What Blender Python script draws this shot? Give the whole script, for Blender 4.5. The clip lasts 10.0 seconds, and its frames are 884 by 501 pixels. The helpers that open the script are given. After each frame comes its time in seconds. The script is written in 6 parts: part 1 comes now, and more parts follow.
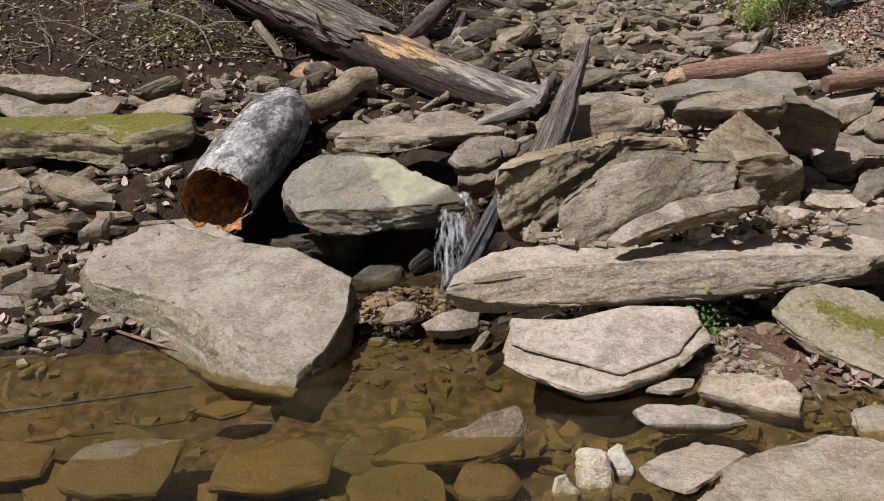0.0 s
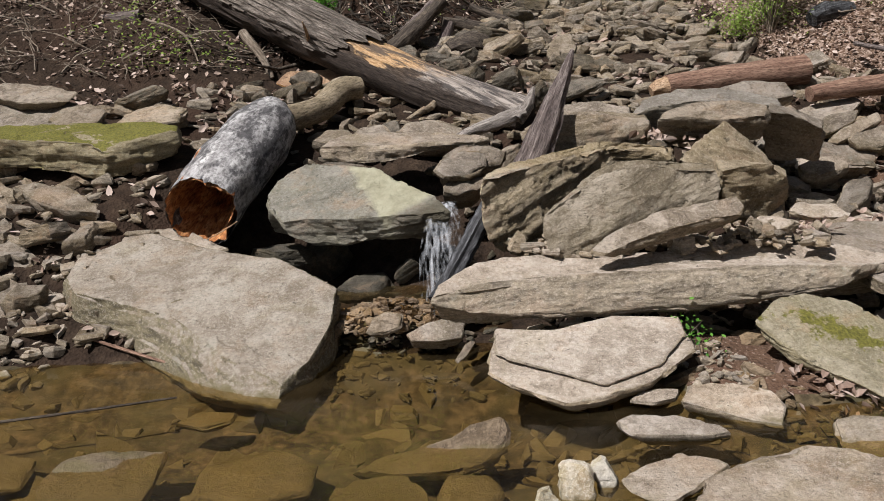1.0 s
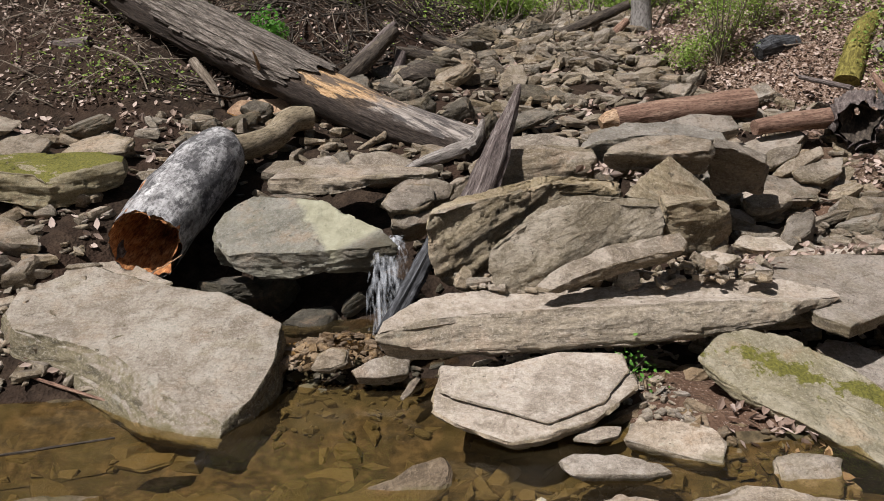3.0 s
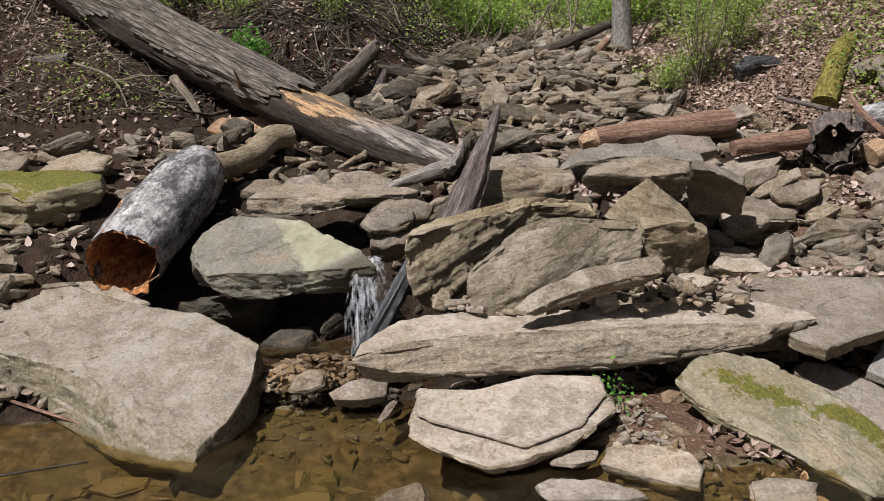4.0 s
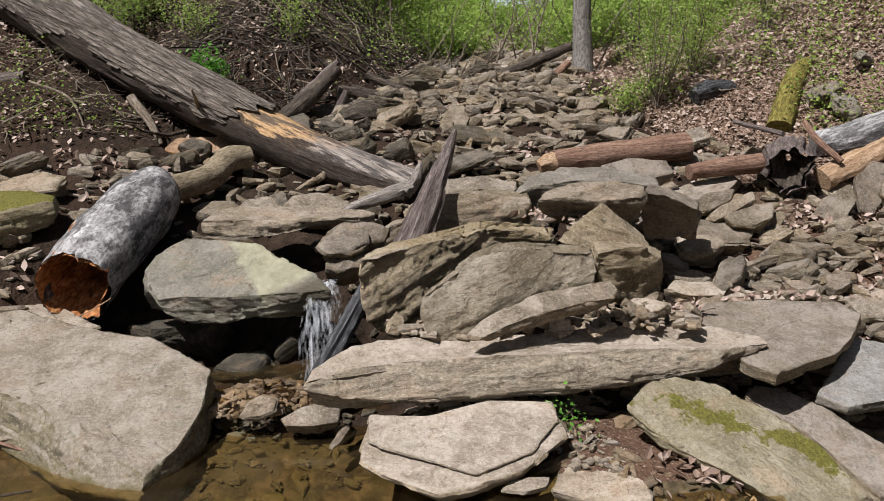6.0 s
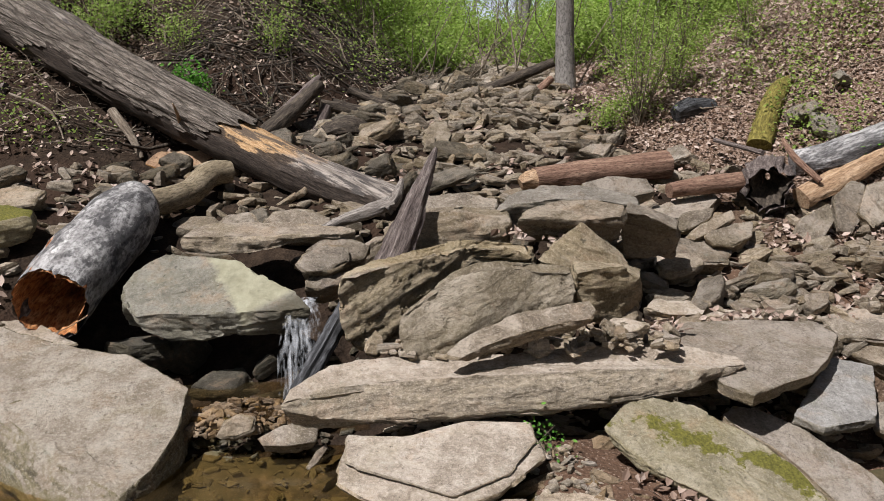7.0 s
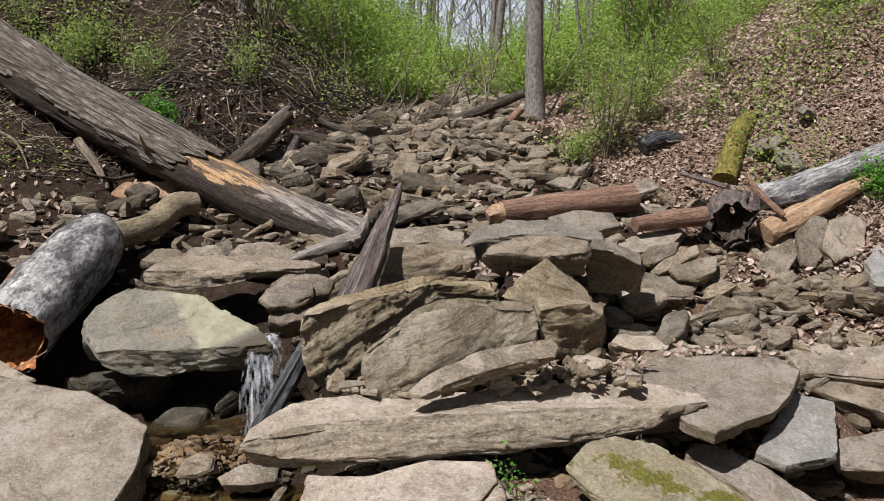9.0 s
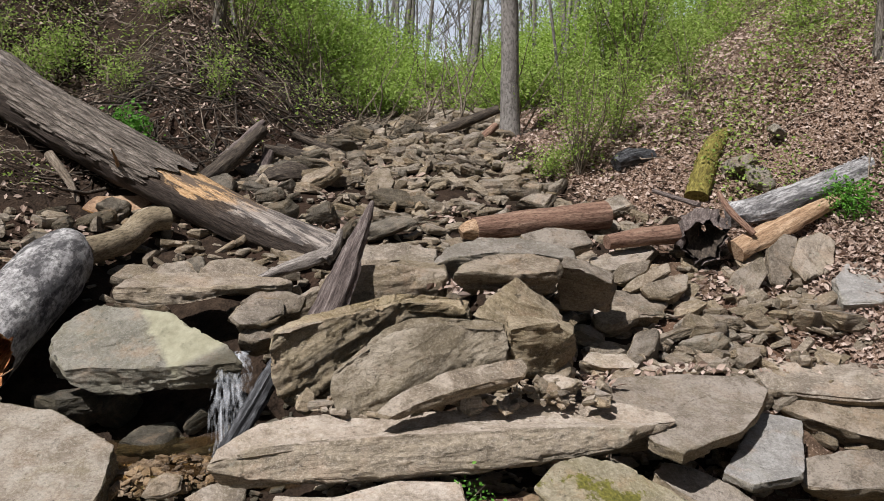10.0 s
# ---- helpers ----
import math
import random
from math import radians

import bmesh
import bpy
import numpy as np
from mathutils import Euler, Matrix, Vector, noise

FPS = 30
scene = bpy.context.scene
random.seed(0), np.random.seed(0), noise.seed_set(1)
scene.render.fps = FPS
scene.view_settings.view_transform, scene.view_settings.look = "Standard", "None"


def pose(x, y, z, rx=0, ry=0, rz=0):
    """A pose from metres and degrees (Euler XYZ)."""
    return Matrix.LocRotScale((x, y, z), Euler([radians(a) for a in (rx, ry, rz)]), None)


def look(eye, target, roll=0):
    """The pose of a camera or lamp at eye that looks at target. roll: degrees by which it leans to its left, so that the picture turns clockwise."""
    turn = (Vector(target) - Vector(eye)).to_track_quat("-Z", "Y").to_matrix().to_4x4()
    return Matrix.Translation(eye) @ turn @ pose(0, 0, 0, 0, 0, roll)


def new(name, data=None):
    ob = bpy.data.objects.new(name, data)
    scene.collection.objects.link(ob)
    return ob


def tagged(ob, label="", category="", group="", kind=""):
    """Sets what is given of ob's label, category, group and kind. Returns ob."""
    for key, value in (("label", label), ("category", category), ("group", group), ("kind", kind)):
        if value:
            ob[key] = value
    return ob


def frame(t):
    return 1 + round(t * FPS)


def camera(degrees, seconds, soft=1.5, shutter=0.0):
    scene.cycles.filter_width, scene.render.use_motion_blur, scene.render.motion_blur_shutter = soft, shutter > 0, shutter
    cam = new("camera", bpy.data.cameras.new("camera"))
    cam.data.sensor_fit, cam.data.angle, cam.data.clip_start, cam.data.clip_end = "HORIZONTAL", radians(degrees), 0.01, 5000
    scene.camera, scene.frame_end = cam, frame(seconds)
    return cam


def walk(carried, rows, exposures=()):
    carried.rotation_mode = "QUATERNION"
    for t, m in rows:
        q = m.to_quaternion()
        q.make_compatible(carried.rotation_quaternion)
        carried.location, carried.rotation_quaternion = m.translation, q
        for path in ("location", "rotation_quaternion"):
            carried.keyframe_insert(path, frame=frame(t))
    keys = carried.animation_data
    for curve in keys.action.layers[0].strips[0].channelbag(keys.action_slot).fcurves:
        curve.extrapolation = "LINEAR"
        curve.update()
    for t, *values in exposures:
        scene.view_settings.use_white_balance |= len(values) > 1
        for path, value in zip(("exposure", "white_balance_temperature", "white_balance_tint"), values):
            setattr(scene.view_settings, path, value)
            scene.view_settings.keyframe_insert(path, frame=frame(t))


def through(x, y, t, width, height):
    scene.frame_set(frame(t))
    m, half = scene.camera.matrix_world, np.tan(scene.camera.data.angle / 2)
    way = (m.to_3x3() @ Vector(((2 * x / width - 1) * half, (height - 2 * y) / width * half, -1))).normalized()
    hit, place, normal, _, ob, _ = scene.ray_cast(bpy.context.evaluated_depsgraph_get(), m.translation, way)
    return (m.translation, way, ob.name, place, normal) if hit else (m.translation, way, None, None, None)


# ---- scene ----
cam = camera(50.1, 10.0, soft=0.9)
PATH = [
    (0, (0.073, -0.27, 1.938), (0.051, 1.658, 1.407), -2.6),
    (0.5, (0.085, -0.265, 1.944), (0.072, 1.665, 1.418), -2.9),
    (1, (0.105, -0.26, 1.951), (0.104, 1.672, 1.434), -2.5),
    (1.5, (0.128, -0.247, 1.969), (0.147, 1.686, 1.459), -2.7),
    (2, (0.149, -0.238, 1.985), (0.188, 1.698, 1.484), -2.5),
    (2.5, (0.179, -0.23, 2.001), (0.239, 1.708, 1.511), -2.2),
    (4, (0.24, -0.207, 2.071), (0.354, 1.738, 1.618), -1.5),
    (4.5, (0.264, -0.201, 2.086), (0.391, 1.746, 1.646), -1.4),
    (5, (0.287, -0.198, 2.103), (0.428, 1.75, 1.672), -1.0),
    (5.5, (0.311, -0.195, 2.102), (0.471, 1.752, 1.676), -1.0),
    (7, (0.36, -0.184, 2.165), (0.573, 1.764, 1.764), -0.4),
    (7.5, (0.381, -0.178, 2.185), (0.608, 1.771, 1.799), -0.2),
    (8, (0.398, -0.178, 2.195), (0.638, 1.773, 1.822), -0.1),
    (8.5, (0.421, -0.176, 2.213), (0.672, 1.775, 1.851), -0.0),
    (9, (0.437, -0.173, 2.244), (0.701, 1.778, 1.89), 0.1),
    (9.5, (0.462, -0.171, 2.273), (0.745, 1.779, 1.931), 0.8),
    (10, (0.486, -0.175, 2.298), (0.794, 1.772, 1.965), 0.6),
]
walk(cam, [(t, look(eye, target, roll)) for t, eye, target, roll in PATH])

# ---- light ----
world = bpy.data.worlds.new("sky")
scene.world = world
world.use_nodes = True
wn, wl = world.node_tree.nodes, world.node_tree.links
SUN_DIR = Vector((-0.47, -0.4, 1.0)).normalized()
sky = wn.new("ShaderNodeTexSky")
sky.sky_type, sky.sun_disc = "NISHITA", False
sky.sun_elevation = math.asin(SUN_DIR.z)
sky.sun_rotation = math.atan2(SUN_DIR.x, SUN_DIR.y)
sky.dust_density, sky.air_density = 3.0, 1.2
wl.new(sky.outputs[0], wn["Background"].inputs[0])
wn["Background"].inputs[1].default_value = 0.029
sun = new("sun", bpy.data.lights.new("sun", "SUN"))
sun.data.energy, sun.data.angle, sun.data.color = 5.0, radians(0.55), (1.0, 0.98, 0.995)
sun.matrix_world = look(SUN_DIR * 50, (0, 0, 0))
scene.view_settings.exposure = 0.3



# ---- far sky ----
def far_sky():
    """Bright hazy sky behind the woods at the head of the valley."""
    m = bpy.data.materials.new("hazy_sky")
    m.use_nodes = True
    n = m.node_tree.nodes
    n.remove(n["Principled BSDF"])
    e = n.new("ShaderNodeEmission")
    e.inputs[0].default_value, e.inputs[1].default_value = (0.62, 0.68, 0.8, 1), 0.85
    m.node_tree.links.new(e.outputs[0], n["Material Output"].inputs[0])
    bm = bmesh.new()
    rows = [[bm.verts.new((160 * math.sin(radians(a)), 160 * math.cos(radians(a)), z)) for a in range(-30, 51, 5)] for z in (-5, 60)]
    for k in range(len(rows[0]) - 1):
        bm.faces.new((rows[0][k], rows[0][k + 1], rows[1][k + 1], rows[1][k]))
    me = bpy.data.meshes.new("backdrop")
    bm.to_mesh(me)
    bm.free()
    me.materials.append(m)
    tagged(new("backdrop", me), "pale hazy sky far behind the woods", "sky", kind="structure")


far_sky()


# ---- materials ----
class Mat:
    """A node material with short calls for its nodes."""

    def __init__(self, name, rough=0.85, spec=0.3):
        self.m = bpy.data.materials.new(name)
        self.m.use_nodes = True
        self.n, self.l = self.m.node_tree.nodes, self.m.node_tree.links
        self.b = self.n["Principled BSDF"]
        self.b.inputs["Roughness"].default_value = rough
        self.b.inputs["Specular IOR Level"].default_value = spec
        self.co = self.n.new("ShaderNodeTexCoord").outputs["Object"]
        self.rnd = self.n.new("ShaderNodeObjectInfo").outputs["Random"]

    def put(self, socket, value):
        if isinstance(value, bpy.types.NodeSocket):
            self.l.new(value, socket)
        elif isinstance(value, tuple) and len(value) == 3 and socket.type == "RGBA":
            socket.default_value = (*value, 1)
        else:
            socket.default_value = value

    def math(self, op, a, b=0.0, clamp=False):
        n = self.n.new("ShaderNodeMath")
        n.operation, n.use_clamp = op, clamp
        self.put(n.inputs[0], a), self.put(n.inputs[1], b)
        return n.outputs[0]

    def scaled(self, scale, co=None, shift=True):
        n = self.n.new("ShaderNodeMapping")
        self.l.new(co or self.co, n.inputs["Vector"])
        n.inputs["Scale"].default_value = scale
        if shift:
            s = self.n.new("ShaderNodeVectorMath")
            s.operation = "SCALE"
            s.inputs[0].default_value = (37, 61, 83)
            self.l.new(self.rnd, s.inputs["Scale"])
            self.l.new(s.outputs[0], n.inputs["Location"])
        return n.outputs[0]

    def noise(self, scale, detail=5, rough=0.6, stretch=(1, 1, 1), co=None, distort=0.0):
        n = self.n.new("ShaderNodeTexNoise")
        n.inputs["Scale"].default_value, n.inputs["Detail"].default_value = scale, detail
        n.inputs["Roughness"].default_value, n.inputs["Distortion"].default_value = rough, distort
        self.l.new(self.scaled(stretch, co), n.inputs["Vector"])
        return n.outputs["Fac"]

    def ridged(self, scale, detail=6, rough=0.6, stretch=(1, 1, 1)):
        n = self.n.new("ShaderNodeTexNoise")
        n.noise_type = "RIDGED_MULTIFRACTAL"
        n.inputs["Scale"].default_value, n.inputs["Detail"].default_value, n.inputs["Roughness"].default_value = scale, detail, rough
        self.l.new(self.scaled(stretch), n.inputs["Vector"])
        return n.outputs["Fac"]

    def cells(self, scale, stretch=(1, 1, 1), feature="F1", out="Distance"):
        n = self.n.new("ShaderNodeTexVoronoi")
        n.feature = feature
        n.inputs["Scale"].default_value = scale
        self.l.new(self.scaled(stretch), n.inputs["Vector"])
        return n.outputs[out]

    def ramp(self, value, *stops):
        n = self.n.new("ShaderNodeValToRGB")
        while len(n.color_ramp.elements) < len(stops):
            n.color_ramp.elements.new(1.0)
        for e, (at, c) in zip(n.color_ramp.elements, stops):
            e.position, e.color = at, ((*c, 1) if isinstance(c, tuple) else (c, c, c, 1))
        self.l.new(value, n.inputs[0])
        return n.outputs[0]

    def mix(self, fac, a, b, kind="MIX"):
        n = self.n.new("ShaderNodeMix")
        n.data_type, n.blend_type = "RGBA", kind
        self.put(n.inputs["Factor"], fac), self.put(n.inputs["A"], a), self.put(n.inputs["B"], b)
        return n.outputs["Result"]

    def bump(self, height, strength=0.5, dist=0.01, before=None):
        n = self.n.new("ShaderNodeBump")
        n.inputs["Strength"].default_value, n.inputs["Distance"].default_value = strength, dist
        self.l.new(height, n.inputs["Height"])
        if before:
            self.l.new(before, n.inputs["Normal"])
        return n.outputs[0]

    def done(self, colour, normal=None, rough=None):
        self.put(self.b.inputs["Base Color"], colour)
        if normal:
            self.l.new(normal, self.b.inputs["Normal"])
        if rough:
            self.l.new(rough, self.b.inputs["Roughness"])
        return self.m


def up_mask(k, low, high):
    """How far the surface faces up, for what settles on top."""
    g = k.n.new("ShaderNodeNewGeometry")
    s = k.n.new("ShaderNodeSeparateXYZ")
    k.l.new(g.outputs["Normal"], s.inputs[0])
    return k.ramp(s.outputs["Z"], (low, 0.0), (high, 1.0))


def stone(name, dark, mid, light, moss=0.0, moss_top=False, patch=False, rough=0.85, lichen=0.35, edges=0.5, rim=None):
    """Layered sandstone: paler bedding faces, browner broken edges, mottling, grains, pits and lichen."""
    k = Mat(name, rough)
    big = k.noise(1.7, 3, 0.55, (1, 1, 1.6))
    mottle = k.noise(6.5, 8, 0.72, (1, 1, 1.7), distort=0.5)
    layers = k.noise(4, 6, 0.6, (0.7, 0.7, 9), distort=0.6)
    speck = k.noise(48, 5, 0.72, (1, 1, 1.4))
    grain = k.noise(170, 2, 0.6)
    pits = k.noise(21, 6, 0.75, (1, 1, 2.2), distort=0.3)
    colour = k.ramp(big, (0.38, tuple(a * 0.4 + b * 0.6 for a, b in zip(dark, mid))), (0.5, mid), (0.62, light))
    colour = k.mix(k.ramp(mottle, (0.4, 0.8), (0.5, 0.0)), colour, dark)
    colour = k.mix(k.ramp(mottle, (0.51, 0.0), (0.61, 0.75)), colour, light)
    side = k.n.new("ShaderNodeSeparateXYZ")
    k.l.new(k.n["Texture Coordinate"].outputs["Normal"], side.inputs[0])
    edge = k.math("MULTIPLY", 0.8, k.math("ADD", k.math("ABSOLUTE", side.outputs["Z"]), k.math("MULTIPLY", k.noise(5, 5, 0.7), 0.3)))
    broken = k.ramp(edge, (0.79, edges), (0.875, 0.0))
    rim = rim or tuple(c * f for c, f in zip(mid, (0.95, 0.92, 0.75)))
    brown = k.ramp(k.math("MULTIPLY", k.math("ADD", layers, pits), 0.5), (0.4, tuple(c * 0.45 for c in rim)), (0.5, rim), (0.6, tuple(c * 1.3 for c in rim)))
    colour = k.mix(broken, colour, brown)
    olive = k.noise(2.4, 5, 0.65)
    colour = k.mix(k.ramp(olive, (0.53, 0.0), (0.63, 0.4)), colour, tuple(c * f for c, f in zip(mid, (0.72, 0.7, 0.5))))
    rust = k.noise(3.4, 6, 0.7)
    colour = k.mix(k.ramp(rust, (0.53, 0.0), (0.64, 0.5)), colour, (0.36, 0.245, 0.15))
    colour = k.mix(k.ramp(pits, (0.34, 0.8), (0.4, 0.0)), colour, tuple(c * 0.4 for c in dark))
    colour = k.mix(k.ramp(speck, (0.4, 0.35), (0.47, 0.0)), colour, tuple(c * 0.55 for c in dark))
    colour = k.mix(k.ramp(speck, (0.54, 0.0), (0.62, 0.4)), colour, tuple(min(1, c * 1.3) for c in light))
    colour = k.mix(k.ramp(grain, (0.56, 0.0), (0.68, 0.4)), colour, tuple(min(1, c * 1.35) for c in light))
    spots = k.noise(8, 6, 0.78)
    colour = k.mix(k.ramp(spots, (0.6, 0.0), (0.66, lichen)), colour, (0.4, 0.4, 0.32))
    tint = k.n.new("ShaderNodeHueSaturation")
    v = k.n.new("ShaderNodeMapRange")
    v.inputs["To Min"].default_value, v.inputs["To Max"].default_value = 0.62, 0.94
    g = k.n.new("ShaderNodeNewGeometry")
    each = k.math("FRACT", k.math("ADD", k.rnd, g.outputs["Random Per Island"]))
    k.l.new(each, v.inputs["Value"])
    k.l.new(v.outputs[0], tint.inputs["Value"])
    sat = k.n.new("ShaderNodeMapRange")
    sat.inputs["To Min"].default_value, sat.inputs["To Max"].default_value = 0.82, 1.1
    k.l.new(k.math("FRACT", k.math("MULTIPLY", each, 7.3)), sat.inputs["Value"])
    k.l.new(sat.outputs[0], tint.inputs["Saturation"])
    k.l.new(colour, tint.inputs["Color"])
    colour = tint.outputs[0]
    if patch:
        # the pale dry patch with a curved border across the boulder's crown
        s = k.n.new("ShaderNodeSeparateXYZ")
        k.l.new(k.co, s.inputs[0])
        edge = k.math("ADD", k.math("MULTIPLY", s.outputs["Y"], 0.3), s.outputs["X"])
        edge = k.math("ADD", edge, k.math("MULTIPLY", k.noise(6, 4), 0.16))
        wet = k.math("ADD", k.math("MULTIPLY", s.outputs["Y"], -1.0), k.math("MULTIPLY", s.outputs["X"], 0.5))
        on = k.math("MULTIPLY", k.ramp(edge, (0.18, 0.0), (0.22, 1.0)), k.ramp(wet, (0.4, 1.0), (0.46, 0.0)))
        colour = k.mix(on, colour, k.ramp(k.noise(12, 5), (0.35, (0.27, 0.252, 0.168)), (0.65, (0.38, 0.36, 0.255))))
        # front corner darkened in colour for wet stone and shadow together
        colour = k.mix(k.ramp(wet, (0.42, 0.0), (0.52, 0.7)), colour, (0.05, 0.042, 0.025))
    if moss:
        where = k.noise(4.5, 6, 0.75)
        if not moss_top:
            at = k.n.new("ShaderNodeSeparateXYZ")
            k.l.new(k.co, at.inputs[0])
            off = k.math("ADD", k.math("MULTIPLY", at.outputs["X"], 0.55), k.math("SUBTRACT", at.outputs["Y"], 0.1))
            where = k.math("SUBTRACT", k.math("ADD", where, 0.14), k.math("MULTIPLY", k.math("ABSOLUTE", off), 1.3))
        else:
            where = k.math("MULTIPLY", k.math("ADD", where, 0.22), up_mask(k, 0.55, 0.9))
        on = k.ramp(where, (1 - moss, 0.0), (1.04 - moss, 1.0))
        green = k.ramp(k.noise(60, 4, 0.7), (0.3, (0.06, 0.06, 0.012)), (0.7, (0.2, 0.18, 0.035)))
        colour = k.mix(on, colour, green)
    # olive band along the waterline: algae tint with the low faces' shade painted in
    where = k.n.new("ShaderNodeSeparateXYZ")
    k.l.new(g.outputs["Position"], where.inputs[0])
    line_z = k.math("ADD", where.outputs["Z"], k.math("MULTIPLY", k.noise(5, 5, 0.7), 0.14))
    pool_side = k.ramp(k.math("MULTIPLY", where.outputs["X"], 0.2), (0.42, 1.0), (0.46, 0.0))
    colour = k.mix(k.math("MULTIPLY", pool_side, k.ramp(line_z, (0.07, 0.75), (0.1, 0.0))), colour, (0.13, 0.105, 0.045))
    crags = k.ridged(5.5, 8, 0.62, (1, 1, 2.0))
    nrm = k.bump(layers, 0.5, 0.03)
    nrm = k.bump(crags, 0.8, 0.012, nrm)
    rugged = k.math("MULTIPLY", k.ramp(edge, (0.66, 1.0), (0.85, 0.12)), k.ridged(9, 5, 0.55, (0.8, 0.8, 2.6)))
    nrm = k.bump(rugged, 0.8, 0.035, nrm)
    nrm = k.bump(pits, 0.7, 0.01, nrm)
    nrm = k.bump(speck, 1.0, 0.012, nrm)
    nrm = k.bump(grain, 0.4, 0.004, nrm)
    return k.done(colour, nrm)


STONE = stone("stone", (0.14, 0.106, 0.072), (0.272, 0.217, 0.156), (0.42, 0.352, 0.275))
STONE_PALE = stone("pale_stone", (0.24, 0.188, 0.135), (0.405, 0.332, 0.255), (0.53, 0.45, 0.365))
# rim darkens the big slab's steep lower face by colour
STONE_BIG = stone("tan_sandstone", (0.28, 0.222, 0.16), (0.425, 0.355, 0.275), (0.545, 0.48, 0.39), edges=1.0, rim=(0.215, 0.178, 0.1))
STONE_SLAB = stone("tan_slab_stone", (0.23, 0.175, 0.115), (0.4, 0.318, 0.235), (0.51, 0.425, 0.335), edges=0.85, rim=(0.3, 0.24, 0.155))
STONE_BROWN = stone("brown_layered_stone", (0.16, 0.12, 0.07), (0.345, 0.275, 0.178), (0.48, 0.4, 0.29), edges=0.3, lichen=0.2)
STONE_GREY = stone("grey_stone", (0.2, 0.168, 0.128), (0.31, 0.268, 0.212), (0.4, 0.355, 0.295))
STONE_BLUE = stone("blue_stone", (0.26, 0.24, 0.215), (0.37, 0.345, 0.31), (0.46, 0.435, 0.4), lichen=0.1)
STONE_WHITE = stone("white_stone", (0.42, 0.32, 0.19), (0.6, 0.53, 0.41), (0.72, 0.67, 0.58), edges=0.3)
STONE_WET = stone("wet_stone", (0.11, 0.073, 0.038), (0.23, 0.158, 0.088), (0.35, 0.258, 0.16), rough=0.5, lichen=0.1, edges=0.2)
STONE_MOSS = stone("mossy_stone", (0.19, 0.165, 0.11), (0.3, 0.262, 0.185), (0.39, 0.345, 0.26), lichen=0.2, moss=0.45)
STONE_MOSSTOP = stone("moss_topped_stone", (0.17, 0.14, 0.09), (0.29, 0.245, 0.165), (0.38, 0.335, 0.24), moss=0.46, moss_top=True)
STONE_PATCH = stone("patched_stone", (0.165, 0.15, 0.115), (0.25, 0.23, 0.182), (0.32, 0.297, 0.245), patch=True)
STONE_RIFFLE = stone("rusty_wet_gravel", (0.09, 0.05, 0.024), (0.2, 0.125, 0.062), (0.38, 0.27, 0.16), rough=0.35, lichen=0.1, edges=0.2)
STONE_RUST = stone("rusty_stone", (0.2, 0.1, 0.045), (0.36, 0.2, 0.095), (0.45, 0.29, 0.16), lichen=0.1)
# two darkened copies: shade below trunk and boulder put into damp stone's colour
STONE_DAMP_SHADED = stone("damp_shade_toned_stone", (0.075, 0.06, 0.042), (0.15, 0.122, 0.086), (0.25, 0.21, 0.155), rough=0.7, lichen=0.15)
STONE_DARK = stone("shade_dark_damp_rock", (0.055, 0.045, 0.03), (0.1, 0.085, 0.06), (0.17, 0.15, 0.11), rough=0.6, lichen=0.1)


def soil_material(name, cover, shade=1.0):
    k = Mat(name, 0.95, 0.15)
    big, fine, crumbs = k.noise(0.7, 5), k.noise(9, 6, 0.7), k.cells(45)
    colour = k.ramp(fine, (0.3, (0.03, 0.02, 0.013)), (0.52, (0.085, 0.055, 0.036)), (0.72, (0.17, 0.115, 0.075)))
    colour = k.mix(k.ramp(big, (0.48, 0.0), (0.62, 0.6)), colour, (0.125, 0.07, 0.045))
    litter = k.noise(55, 3, 0.6)
    colour = k.mix(k.ramp(litter, (0.62 - cover, 0.0), (0.7 - cover, 0.85)), colour, k.ramp(k.noise(38, 2), (0.4, (0.16, 0.105, 0.075)), (0.6, (0.4, 0.3, 0.24))))
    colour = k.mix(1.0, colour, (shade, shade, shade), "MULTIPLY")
    return k.done(colour, k.bump(crumbs, 0.6, 0.02, k.bump(fine, 0.7, 0.05)))


def bed_material():
    k = Mat("stream_silt", 0.9, 0.2)
    fine, blotch = k.noise(11, 6, 0.7), k.noise(2.6, 4)
    colour = k.ramp(fine, (0.36, (0.028, 0.021, 0.011)), (0.5, (0.072, 0.053, 0.028)), (0.66, (0.15, 0.11, 0.062)))
    colour = k.mix(k.ramp(blotch, (0.45, 0.0), (0.6, 0.6)), colour, (0.075, 0.066, 0.032))
    return k.done(colour, k.bump(fine, 0.5, 0.03))


